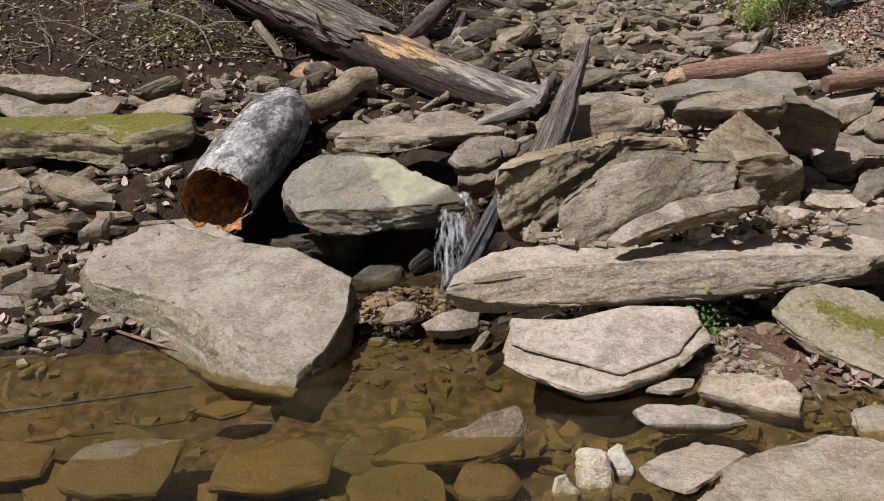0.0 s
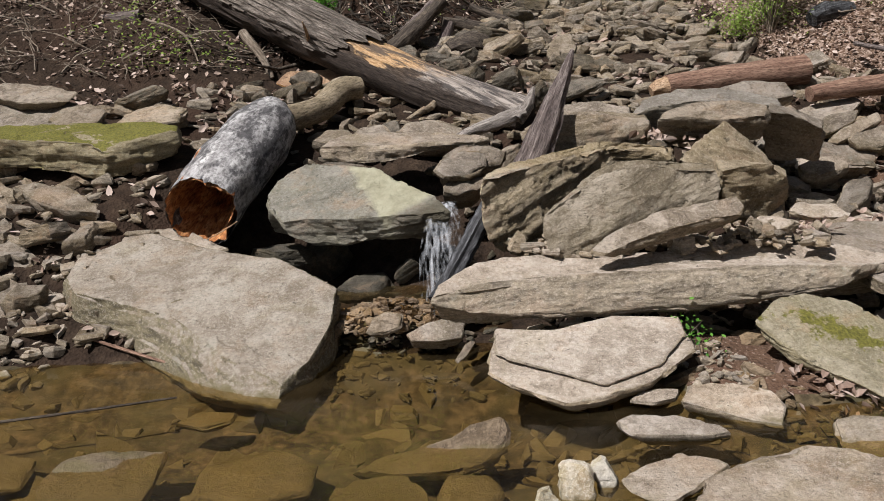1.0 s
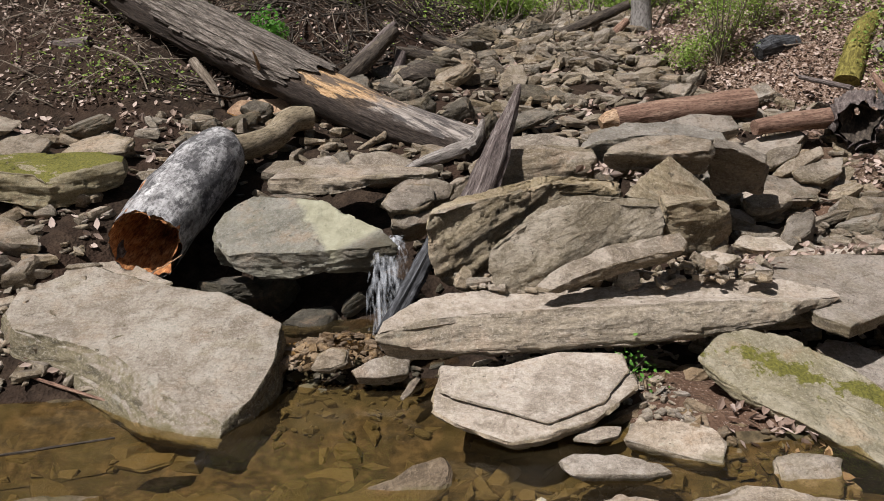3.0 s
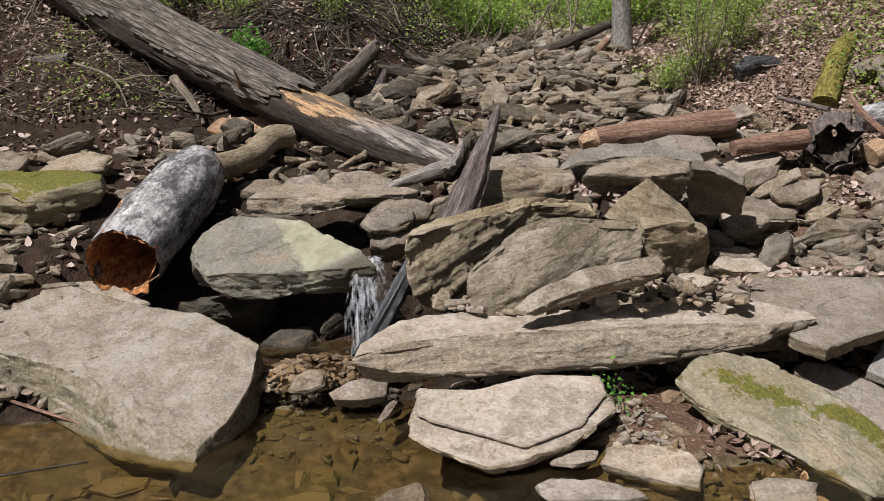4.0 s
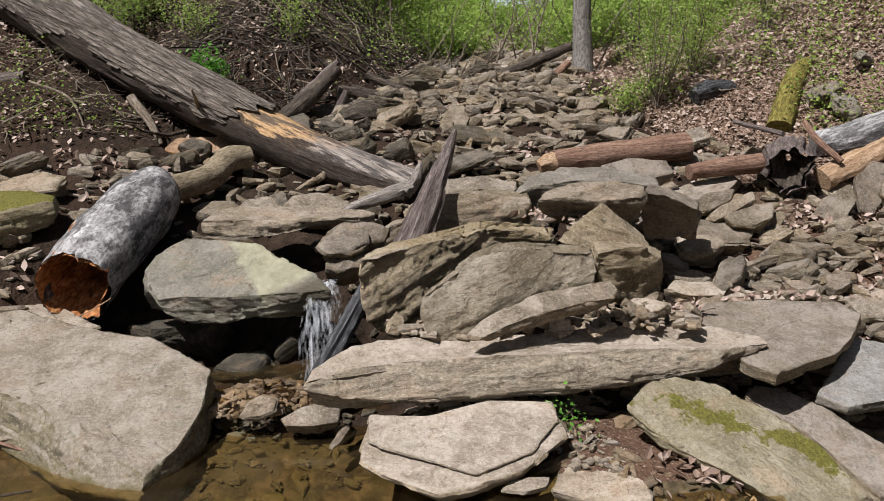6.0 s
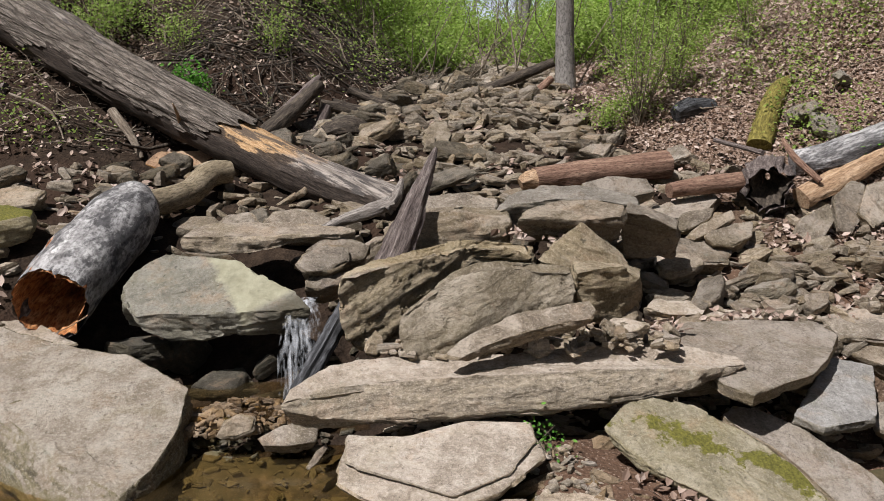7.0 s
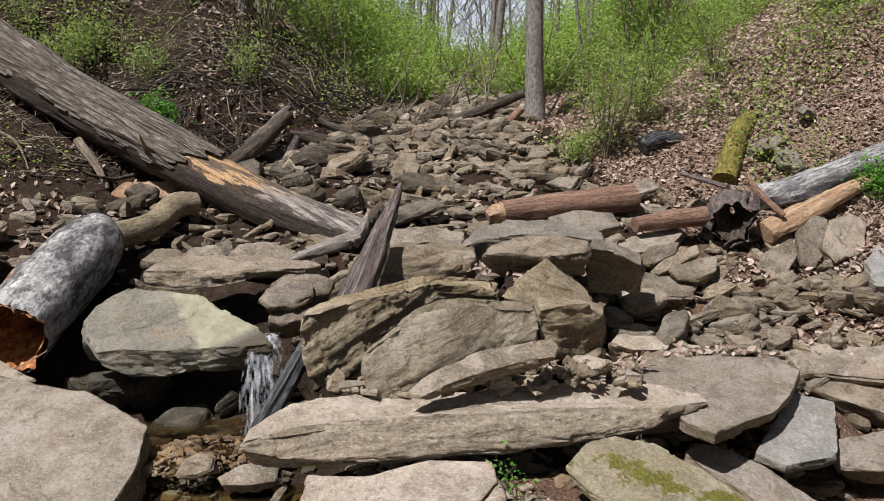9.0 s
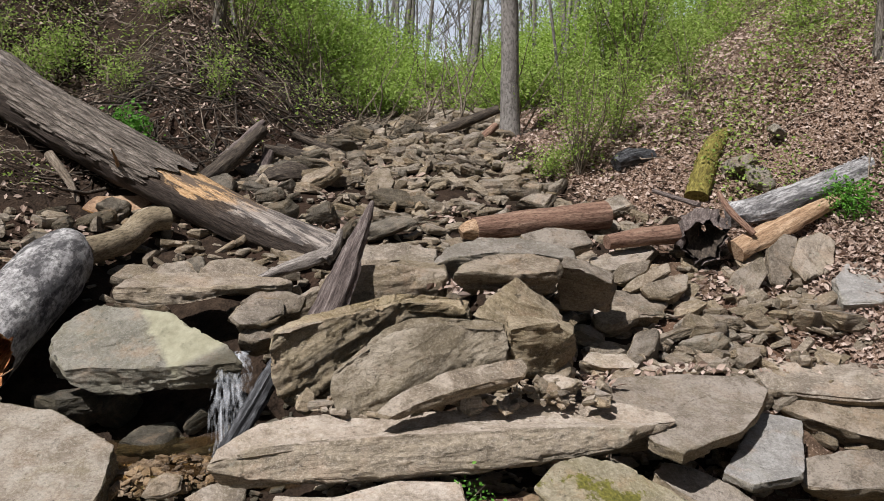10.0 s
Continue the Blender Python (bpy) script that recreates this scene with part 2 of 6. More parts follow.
def wood(name, dark, mid, light, bark=False, orange=0.0, axis_scale=(9, 9, 1.2), black=0.0, smear=(4, 4, 0.7)):
    """Wood along local z."""
    k = Mat(name, 0.85, 0.2)
    streak = k.noise(4, 6, 0.65, axis_scale, distort=0.3)
    fine = k.noise(22, 5, 0.7, (axis_scale[0] * 0.6, axis_scale[1] * 0.6, 1))
    blot = k.noise(2.0, 5, 0.65, (1.6, 1.6, 0.5))
    colour = k.ramp(streak, (0.3, dark), (0.5, mid), (0.7, light))
    colour = k.mix(k.ramp(fine, (0.38, 0.75), (0.55, 0.0)), colour, tuple(c * 0.45 for c in dark))
    if orange:
        colour = k.mix(k.ramp(blot, (0.46, 0.0), (0.58, orange)), colour, (0.36, 0.21, 0.09))
    if black:
        colour = k.mix(k.ramp(k.noise(4, 6, 0.75, smear), (0.47, 0.0), (0.56, black)), colour, (0.03, 0.028, 0.03))
    if bark:
        plates = k.cells(2.2, (axis_scale[0], axis_scale[1], axis_scale[2] * 0.55), "DISTANCE_TO_EDGE")
        gap = k.ramp(plates, (0.02, 1.0), (0.16, 0.0))
        colour = k.mix(k.math("MULTIPLY", gap, 0.5), colour, tuple(c * 0.3 for c in dark))
        streak = k.math("SUBTRACT", streak, k.math("MULTIPLY", gap, 0.5))
    nrm = k.bump(streak, 0.9 if bark else 0.5, 0.05 if bark else 0.02)
    nrm = k.bump(fine, 0.6, 0.012, nrm)
    return k.done(colour, nrm)


def trunk_wood(name):
    """Grey weathered trunk wood along local z: a brown-stained underside with its shade painted in, an orange stretch
    where the bark came off last, black cracks.
    """
    k = Mat(name, 0.85, 0.2)
    s = k.n.new("ShaderNodeSeparateXYZ")
    k.l.new(k.co, s.inputs[0])
    streak = k.noise(4, 6, 0.65, (8, 8, 0.7), distort=0.3)
    fine = k.noise(20, 5, 0.7, (5, 5, 0.8))
    colour = k.ramp(streak, (0.38, (0.09, 0.075, 0.065)), (0.5, (0.21, 0.178, 0.152)), (0.62, (0.36, 0.315, 0.272)))
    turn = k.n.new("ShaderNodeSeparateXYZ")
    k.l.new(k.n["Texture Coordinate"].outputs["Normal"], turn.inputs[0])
    fresh = k.math("ADD", k.math("MULTIPLY", s.outputs["Z"], 0.55), k.math("MULTIPLY", k.noise(3, 5, 0.65, (1, 1, 0.4)), 1.0))
    on = k.math("MULTIPLY", k.ramp(k.math("MULTIPLY", fresh, 0.5), (0.48, 0.0), (0.55, 0.9)), k.ramp(turn.outputs["Y"], (0.25, 0.0), (0.45, 1.0)))
    on = k.math("MULTIPLY", on, k.ramp(k.math("MULTIPLY", s.outputs["Z"], 0.4), (0.8, 1.0), (0.9, 0.0)))
    colour = k.mix(on, colour, k.ramp(fine, (0.4, (0.3, 0.17, 0.07)), (0.6, (0.55, 0.36, 0.19))))
    black = k.noise(5, 6, 0.75, (3, 3, 0.5))
    colour = k.mix(k.ramp(black, (0.46, 0.0), (0.54, 0.85)), colour, (0.05, 0.044, 0.042))
    # faces turned down get a dark brown tone: underside shade painted into the wood
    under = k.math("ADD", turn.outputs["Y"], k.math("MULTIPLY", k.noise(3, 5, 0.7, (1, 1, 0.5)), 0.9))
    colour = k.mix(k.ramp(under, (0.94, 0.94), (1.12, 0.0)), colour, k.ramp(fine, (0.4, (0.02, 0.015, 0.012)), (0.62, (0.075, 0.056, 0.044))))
    nrm = k.bump(fine, 0.6, 0.012, k.bump(streak, 0.6, 0.025))
    return k.done(colour, nrm)


BARK = wood("ridged_bark", (0.1, 0.08, 0.064), (0.23, 0.192, 0.158), (0.38, 0.33, 0.28), bark=True, axis_scale=(9, 9, 1.6))
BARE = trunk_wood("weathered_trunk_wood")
LOG_SKIN = wood("peeling_log_skin", (0.19, 0.175, 0.165), (0.36, 0.345, 0.335), (0.62, 0.6, 0.575), axis_scale=(2.6, 2.6, 0.9), black=0.8, smear=(1.8, 1.8, 0.9))
HEART = wood("rotten_orange_heartwood", (0.13, 0.045, 0.02), (0.42, 0.17, 0.06), (0.66, 0.36, 0.16), axis_scale=(6, 6, 2))
BRANCH = wood("brown_branch", (0.13, 0.1, 0.065), (0.25, 0.2, 0.13), (0.34, 0.28, 0.2), axis_scale=(5, 5, 1.5))
DRIFT = wood("grey_driftwood", (0.06, 0.046, 0.042), (0.15, 0.118, 0.105), (0.31, 0.262, 0.235), axis_scale=(14, 14, 0.9))
ROOTWOOD = wood("pale_grey_root", (0.12, 0.1, 0.085), (0.27, 0.235, 0.205), (0.42, 0.38, 0.34), axis_scale=(12, 12, 0.9))
REDWOOD = wood("reddish_log_wood", (0.12, 0.065, 0.045), (0.25, 0.15, 0.105), (0.36, 0.24, 0.17), axis_scale=(9, 9, 0.8))
SILVER = wood("silver_grey_wood", (0.13, 0.12, 0.115), (0.36, 0.345, 0.335), (0.58, 0.565, 0.55), axis_scale=(6, 6, 0.8), black=0.6)
PALEWOOD = wood("pale_split_wood", (0.24, 0.14, 0.08), (0.42, 0.28, 0.17), (0.6, 0.44, 0.3), axis_scale=(9, 9, 0.8))
DARKWOOD = wood("dark_rotten_wood", (0.025, 0.02, 0.016), (0.07, 0.055, 0.042), (0.15, 0.12, 0.09), axis_scale=(7, 7, 1.5))
BLACKWET = wood("black_wet_wood", (0.015, 0.015, 0.016), (0.06, 0.06, 0.062), (0.2, 0.2, 0.21), axis_scale=(12, 12, 1))
TWIG = wood("dry_twig", (0.12, 0.09, 0.065), (0.25, 0.2, 0.15), (0.4, 0.34, 0.27))
TREEBARK = wood("tree_bark", (0.12, 0.1, 0.08), (0.24, 0.21, 0.175), (0.34, 0.31, 0.265), bark=True, axis_scale=(7, 7, 1.2))
GREYTREE = wood("far_tree_bark", (0.14, 0.125, 0.11), (0.24, 0.22, 0.2), (0.36, 0.34, 0.31), axis_scale=(3, 3, 0.8))
MOSSWOOD = wood("mossy_wood", (0.07, 0.055, 0.016), (0.2, 0.168, 0.04), (0.34, 0.29, 0.09), axis_scale=(8, 8, 3))


def leaf_material(name, a, b, c, through=0.35):
    """Leaves, each of its own shade, that let some light through."""
    k = Mat(name, 0.6, 0.25)
    g = k.n.new("ShaderNodeNewGeometry")
    colour = k.ramp(g.outputs["Random Per Island"], (0.0, a), (0.5, b), (1.0, c))
    k.done(colour)
    t = k.n.new("ShaderNodeBsdfTranslucent")
    k.l.new(colour, t.inputs[0])
    m = k.n.new("ShaderNodeMixShader")
    m.inputs[0].default_value = through
    k.l.new(k.b.outputs[0], m.inputs[1]), k.l.new(t.outputs[0], m.inputs[2])
    k.l.new(m.outputs[0], k.n["Material Output"].inputs[0])
    return k.m


DEAD_LEAF = leaf_material("dead_leaves", (0.19, 0.125, 0.09), (0.36, 0.265, 0.21), (0.54, 0.43, 0.365), 0.15)
SPRING = leaf_material("spring_leaves", (0.17, 0.26, 0.045), (0.28, 0.39, 0.08), (0.4, 0.5, 0.15), 0.5)
SPRING_PALE = leaf_material("pale_spring_leaves", (0.23, 0.36, 0.05), (0.33, 0.48, 0.085), (0.44, 0.58, 0.15), 0.55)
SHRUB = leaf_material("shrub_leaves", (0.08, 0.15, 0.03), (0.15, 0.25, 0.045), (0.23, 0.34, 0.08), 0.45)
SPRIG = leaf_material("sprig_leaves", (0.06, 0.17, 0.02), (0.1, 0.27, 0.03), (0.17, 0.37, 0.06), 0.35)


def water_material():
    k = Mat("stream_water", 0.03)
    ripple = k.noise(5, 3, 0.5, (1, 2, 1))
    small = k.noise(30, 2, 0.5, (1, 2, 1))
    nrm = k.bump(small, 0.04, 0.01, k.bump(ripple, 0.09, 0.03))
    clear = k.n.new("ShaderNodeBsdfTransparent")
    clear.inputs[0].default_value = (0.92, 0.82, 0.62, 1)
    shine = k.n.new("ShaderNodeBsdfGlossy")
    shine.inputs["Roughness"].default_value = 0.04
    k.l.new(nrm, shine.inputs["Normal"])
    f = k.n.new("ShaderNodeFresnel")
    f.inputs["IOR"].default_value = 1.33
    k.l.new(nrm, f.inputs["Normal"])
    murk = k.n.new("ShaderNodeMixShader")
    k.put(k.b.inputs["Base Color"], k.ramp(k.noise(1.6, 4), (0.35, (0.07, 0.055, 0.025)), (0.65, (0.15, 0.105, 0.055))))
    k.b.inputs["Roughness"].default_value, k.b.inputs["Specular IOR Level"].default_value = 1.0, 0.0
    k.l.new(k.ramp(k.noise(2.3, 4), (0.38, 0.02), (0.64, 0.16)), murk.inputs[0])
    k.l.new(clear.outputs[0], murk.inputs[1]), k.l.new(k.b.outputs[0], murk.inputs[2])
    m = k.n.new("ShaderNodeMixShader")
    k.l.new(f.outputs[0], m.inputs[0]), k.l.new(murk.outputs[0], m.inputs[1]), k.l.new(shine.outputs[0], m.inputs[2])
    k.l.new(m.outputs[0], k.n["Material Output"].inputs[0])
    return k.m


def foam_material():
    k = Mat("falling_water", 0.15, 0.5)
    k.b.inputs["Base Color"].default_value = (0.8, 0.82, 0.85, 1)
    clear = k.n.new("ShaderNodeBsdfTransparent")
    m = k.n.new("ShaderNodeMixShader")
    k.l.new(k.ramp(k.noise(6, 2, 0.5, (7, 7, 0.35)), (0.46, 0.0), (0.74, 0.24)), m.inputs[0])
    k.l.new(clear.outputs[0], m.inputs[1]), k.l.new(k.b.outputs[0], m.inputs[2])
    k.l.new(m.outputs[0], k.n["Material Output"].inputs[0])
    return k.m


# second soil scaled darker: damp earth with the shade of gaps and bank in it
SOIL, DAMP_SHADED, SLOPE = soil_material("forest_soil", 0.04), soil_material("damp_shade_dark_soil", -0.3, 0.36), soil_material("littered_soil", 0.16)
SILT, WATER, FALLING = bed_material(), water_material(), foam_material()


# ---- mesh helpers ----
def smooth(bm, crease=0.5):
    """Smooth shading, with hard edges where the surface turns sharply."""
    for f in bm.faces:
        f.smooth = True
    for e in bm.edges:
        if len(e.link_faces) == 2 and e.calc_face_angle() > crease:
            e.smooth = False
    return bm


def mesh_of(name, bm, *mats, crease=0.5):
    me = bpy.data.meshes.new(name)
    smooth(bm, crease).to_mesh(me)
    bm.free()
    for m in mats:
        me.materials.append(m)
    return me


def part(name, bm, material, parent, label=""):
    ob = new(name, mesh_of(name, bm, material))
    ob.parent = parent
    return tagged(ob, label)


def empty(name, m, label, category, group="", kind=""):
    ob = new(name)
    ob.empty_display_size = 0.1
    ob.matrix_world = m
    return tagged(ob, label, category, group, kind)


def soup(name, verts, faces, material, flat=False):
    """Loose pieces as one mesh."""
    me = bpy.data.meshes.new(name)
    me.from_pydata(verts, [], faces)
    me.materials.append(material)
    if not flat:
        me.polygons.foreach_set("use_smooth", [True] * len(me.polygons))
    return me


# ---- ground ----
def line(v, *knots):
    return np.interp(v, [k[0] for k in knots], [k[1] for k in knots])


LEFT_BANK = [(-40, 4), (-10, 7.4), (-4.5, 8.0), (-2.2, 8.12), (-1.2, 8.4), (-0.3, 9.0), (0.5, 9.6), (1.0, 10.4), (1.3, 11.5), (1.6, 15), (2.0, 30), (3, 60), (6, 130)]


def bank_distance(x, y):
    """Distance behind the foot of the left bank; 0 in front of it."""
    best = np.full(np.shape(x), 1e9)
    for (ax, ay), (bx, by) in zip(LEFT_BANK, LEFT_BANK[1:]):
        dx, dy = bx - ax, by - ay
        f = np.clip(((x - ax) * dx + (y - ay) * dy) / (dx * dx + dy * dy), 0, 1)
        best = np.minimum(best, np.hypot(x - ax - f * dx, y - ay - f * dy))
    return np.where(y > line(x, *LEFT_BANK), best, 0)


def ground_height(x, y):
    x, y = np.asarray(x, float), np.asarray(y, float)
    z = line(y, (-40, 1.5), (-3, 0.7), (0.3, 0.3), (1.6, -0.1), (2.4, -0.2), (4.3, -0.2), (4.65, -0.06), (4.95, 0.02), (5.35, 0.1), (5.8, 0.36), (6.3, 0.58),
             (7.0, 0.86), (7.6, 1.06), (8.6, 1.36), (9.6, 1.64), (11, 1.82), (16, 2.3), (24, 2.55), (60, 2.2), (130, 1.5))
    z = z + 0.14 * np.clip((-1.2 - x) / 0.8, 0, 1) * np.clip((y - 4.75) / 0.4, 0, 1)
    gravel = np.clip((x - 0.9) / 0.5, 0, 1) * np.clip((y - 3.55) / 0.35, 0, 1) * np.clip((4.9 - y) / 0.3, 0, 1) * np.clip((2.4 - x) / 0.3, 0, 1)
    z = z + gravel * (line(y, (3.9, 0.035), (4.2, 0.1)) - np.minimum(z, line(y, (3.9, 0.035), (4.2, 0.1))))
    shelf = np.clip((x - 1.4) / 0.6, 0, 1) * np.clip((y - 2.2) / 0.4, 0, 1) * np.clip((3.7 - y) / 0.2, 0, 1)
    z = z + 0.1 * shelf
    z = z - 0.3 * np.clip((x - 2.2) / 0.4, 0, 1) * np.clip((y - 3.6) / 0.4, 0, 1) * np.clip((5.5 - y) / 0.5, 0, 1)
    z = z - 0.3 * np.clip(1.6 - np.hypot((x + 0.95) / 0.75, (y - 5.75) / 0.55), 0, 1)
    d = bank_distance(x, y)
    foot = line(x, (-1.6, 0.24), (-0.7, 0.75))
    z = z + np.where(d < 1.7, foot * d, foot * 1.7 + line(y, (13, 0.8), (22, 0.35)) * np.minimum(d - 1.7, 2.6) + 0.16 * np.maximum(d - 4.3, 0))
    r = np.clip(x - line(y, (-40, 9), (3, 6), (5, 4.9), (7, 4.2), (7.7, 3.8), (8.2, 3.2), (8.8, 2.75), (9.3, 2.65), (11, 3.0), (15, 4.2), (30, 8), (60, 16), (130, 36)), 0, None)
    return z + np.where(r < 1.6, 0.26 * r, np.where(r < 9, 0.416 + 0.5 * (r - 1.6), 4.116 + 0.16 * (r - 9)))


def rumple(x, y, z, near):
    n = noise.noise(Vector((x * 0.9, y * 0.9, 3))) * 0.10 + noise.noise(Vector((x * 3.1, y * 3.1, 7))) * 0.05
    return z + (n + noise.noise(Vector((x * 9, y * 9, 1))) * 0.02) * near


def gz(x, y):
    z = float(ground_height(x, y))
    return rumple(x, y, z, 0.5 if y < 4.7 else 1.0)


def spread(lo, hi, fine_lo, fine_hi, step):
    mid = list(np.arange(fine_lo, fine_hi + 1e-6, step))
    a, b, s = [fine_lo], [fine_hi], step
    while a[-1] > lo or b[-1] < hi:
        s *= 1.18
        if a[-1] > lo:
            a.append(max(lo, a[-1] - s))
        if b[-1] < hi:
            b.append(min(hi, b[-1] + s))
    return np.array(a[:0:-1] + mid + b[1:])


def build_ground():
    xs, ys = spread(-90, 90, -5, 6.5, 0.075), spread(-40, 130, 2.5, 13, 0.075)
    gx, gy = np.meshgrid(xs, ys)
    h = ground_height(gx, gy)
    verts = [(x, y, rumple(x, y, z, 0.5 if y < 4.7 else 1.0)) for x, y, z in zip(gx.ravel().tolist(), gy.ravel().tolist(), h.ravel().tolist())]
    w = len(xs)
    faces = [(j * w + i, j * w + i + 1, (j + 1) * w + i + 1, (j + 1) * w + i) for j in range(len(ys) - 1) for i in range(w - 1)]
    me = soup("ground", verts, faces, SOIL)
    for m in (SILT, DAMP_SHADED, SLOPE):
        me.materials.append(m)
    for p in me.polygons:
        x, y, z = p.center
        right = line(y, (4.4, 4.9), (7, 4.3), (8.2, 3.5), (9, 2.9), (11, 3.0), (16, 4.3), (60, 16))
        if y < 4.8 and z < 0.03:
            p.material_index = 1
        elif x > right:
            p.material_index = 3
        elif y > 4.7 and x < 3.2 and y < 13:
            # stream gaps and steep bank use the soil with shade in its colour
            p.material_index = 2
    tagged(new("ground", me), "brown forest soil with silt in the stream bed", "ground", kind="structure")


build_ground()


def water_sheet(name, x0, x1, y0, y1, z, label):
    bm = bmesh.new()
    bmesh.ops.create_grid(bm, x_segments=40, y_segments=30, size=0.5)
    for v in bm.verts:
        v.co = Vector((x0 + (v.co.x + 0.5) * (x1 - x0), y0 + (v.co.y + 0.5) * (y1 - y0), z))
    tagged(new(name, mesh_of(name, bm, WATER)), label, "water", kind="structure")


water_sheet("water", -9, 2.3, 1.3, 4.98, 0.006, "shallow clear brownish pool of stream water")
water_sheet("water_upper", -0.75, 0.45, 4.97, 5.6, 0.16, "small dark pool below the waterfall")


# ---- stones ----
def shape_noise(p, s):
    return noise.noise(Vector((p[0], p[1], p[2])) + Vector((s * 17.3, s * 5.1, s * 9.7)))


def weather(bm, thick, rough, seed):
    """Layer steps, chips and lumps on a stone whose layers lie level."""
    moves = []
    lay = 1 / max(0.035, min(0.08, thick * 0.3))
    for v in bm.verts:
        p, n = v.co, v.normal
        side = math.sqrt(max(0.0, 1 - n.z * n.z))
        low = shape_noise(p * 2.3, seed) * 0.5
        f = p.z * lay + low * 2.2
        k = math.floor(f)
        step = shape_noise((k * 1.7, p.x * 1.2, p.y * 1.2), seed + 3)
        notch = 1 - min(1, (f - k) / 0.2)
        wave = shape_noise((p.x * 3, p.y * 3, p.z * 8), seed + 1)
        torn = noise.fractal(Vector((p.x * 7 + seed, p.y * 7, p.z * 14)), 0.8, 2.1, 4)
        lump = noise.fractal(Vector((p.x * 2.6, p.y * 2.6 + seed, p.z * 6)), 0.9, 2.2, 3)
        plate = round(3.0 * shape_noise((p.x * 1.4, p.y * 1.9, 0), seed + 5) + 0.8 * shape_noise((p.x * 6, p.y * 6, 0), seed + 7))
        bend = p + Vector((torn, lump, wave)) * 0.05
        chip = noise.cell(Vector((bend.x * 7 + seed, bend.y * 7, bend.z * 17))) - 0.5
        chip += 0.5 * noise.cell(Vector((bend.x * 17, bend.y * 17 + seed, bend.z * 34))) - 0.25
        out = side * (0.009 * chip + 0.017 * step + 0.004 * torn + 0.008 * lump - 0.009 * notch) + (1 - side) * (0.003 * wave + 0.003 * torn + 0.006 * lump + 0.008 * plate + 0.003 * chip)
        moves.append(n * (out * rough * min(1.0, thick / 0.16 + 0.25)))
    for v, d in zip(bm.verts, moves):
        v.co += d


def crag(name, label, crest, back, low, m, bed=(12, 0), res=0.018, rough=1.0, drop=0.25, sag=0.2, belly=0.02, rounds=2):
    """A block with a front of its own slope. crest: the upper front edge, left to right; back: the upper back edge, right to left;
    low: the lower edge of the front, one corner for each of the crest's; drop: how deep the back goes; sag: how far the underside goes on below the front."""
    top = [Vector(p) for p in crest + back]
    foot = [Vector(p) for p in low] + [Vector(p) - Vector((0, 0, drop)) for p in back]
    mid = sum(top, Vector()) / len(top)
    at = pose(*mid, *bed)
    inv = at.inverted()
    low_mid = sum(foot, Vector()) / len(foot)
    tiers = [top, foot, [low_mid + (p - low_mid) * 0.82 - Vector((0, 0, sag)) for p in foot]]
    dense = [[] for _ in tiers]
    for i in range(len(top)):
        j = (i + 1) % len(top)
        n = max(1, round(max((top[i] - top[j]).length, (foot[i] - foot[j]).length) / res))
        for tier, out in zip(tiers, dense):
            out += [inv @ tier[i].lerp(tier[j], k / n) for k in range(n)]
    count = len(dense[0])
    rows = []
    centre = sum(dense[0], Vector()) / count
    reach = sum((p - centre).length for p in dense[0]) / count
    inner = max(4, int(reach * 0.8 / res))
    rows += [[centre.lerp(p, (k + 0.4) / inner) for p in dense[0]] for k in range(inner)]
    for a, b in zip(dense, dense[1:]):
        n = max(3, int(max((p - q).length for p, q in zip(a, b)) / res))
        for k in range(n):
            f = k / n
            rows.append([p.lerp(q, f) + (p - centre).normalized() * belly * math.sin(math.pi * f) for p, q in zip(a, b)])
    end = sum(dense[-1], Vector()) / count
    rows += [dense[-1], [p.lerp(end, 0.5) for p in dense[-1]]]
    bm = bmesh.new()
    grid = [[bm.verts.new(p) for p in row] for row in rows]
    for a, b in zip(grid, grid[1:]):
        for k in range(count):
            bm.faces.new((a[k], b[k], b[(k + 1) % count], a[(k + 1) % count]))
    bm.faces.new(grid[0])
    bm.faces.new(grid[-1][::-1])
    bmesh.ops.recalc_face_normals(bm, faces=bm.faces)
    for _ in range(rounds):
        bmesh.ops.smooth_vert(bm, verts=bm.verts, factor=0.5, use_axis_x=True, use_axis_y=True, use_axis_z=True)
    bm.normal_update()
    weather(bm, 0.3, rough, abs(mid.x * 7.13 + mid.y * 3.7) % 10)
    ob = new(name, mesh_of(name, bm, m))
    ob.matrix_world = at
    wide = [max(abs(p[k] - mid[k]) for p in top) for k in (0, 1)]
    HAND.append((mid.x, mid.y, *wide))
    return tagged(ob, label, "rock")


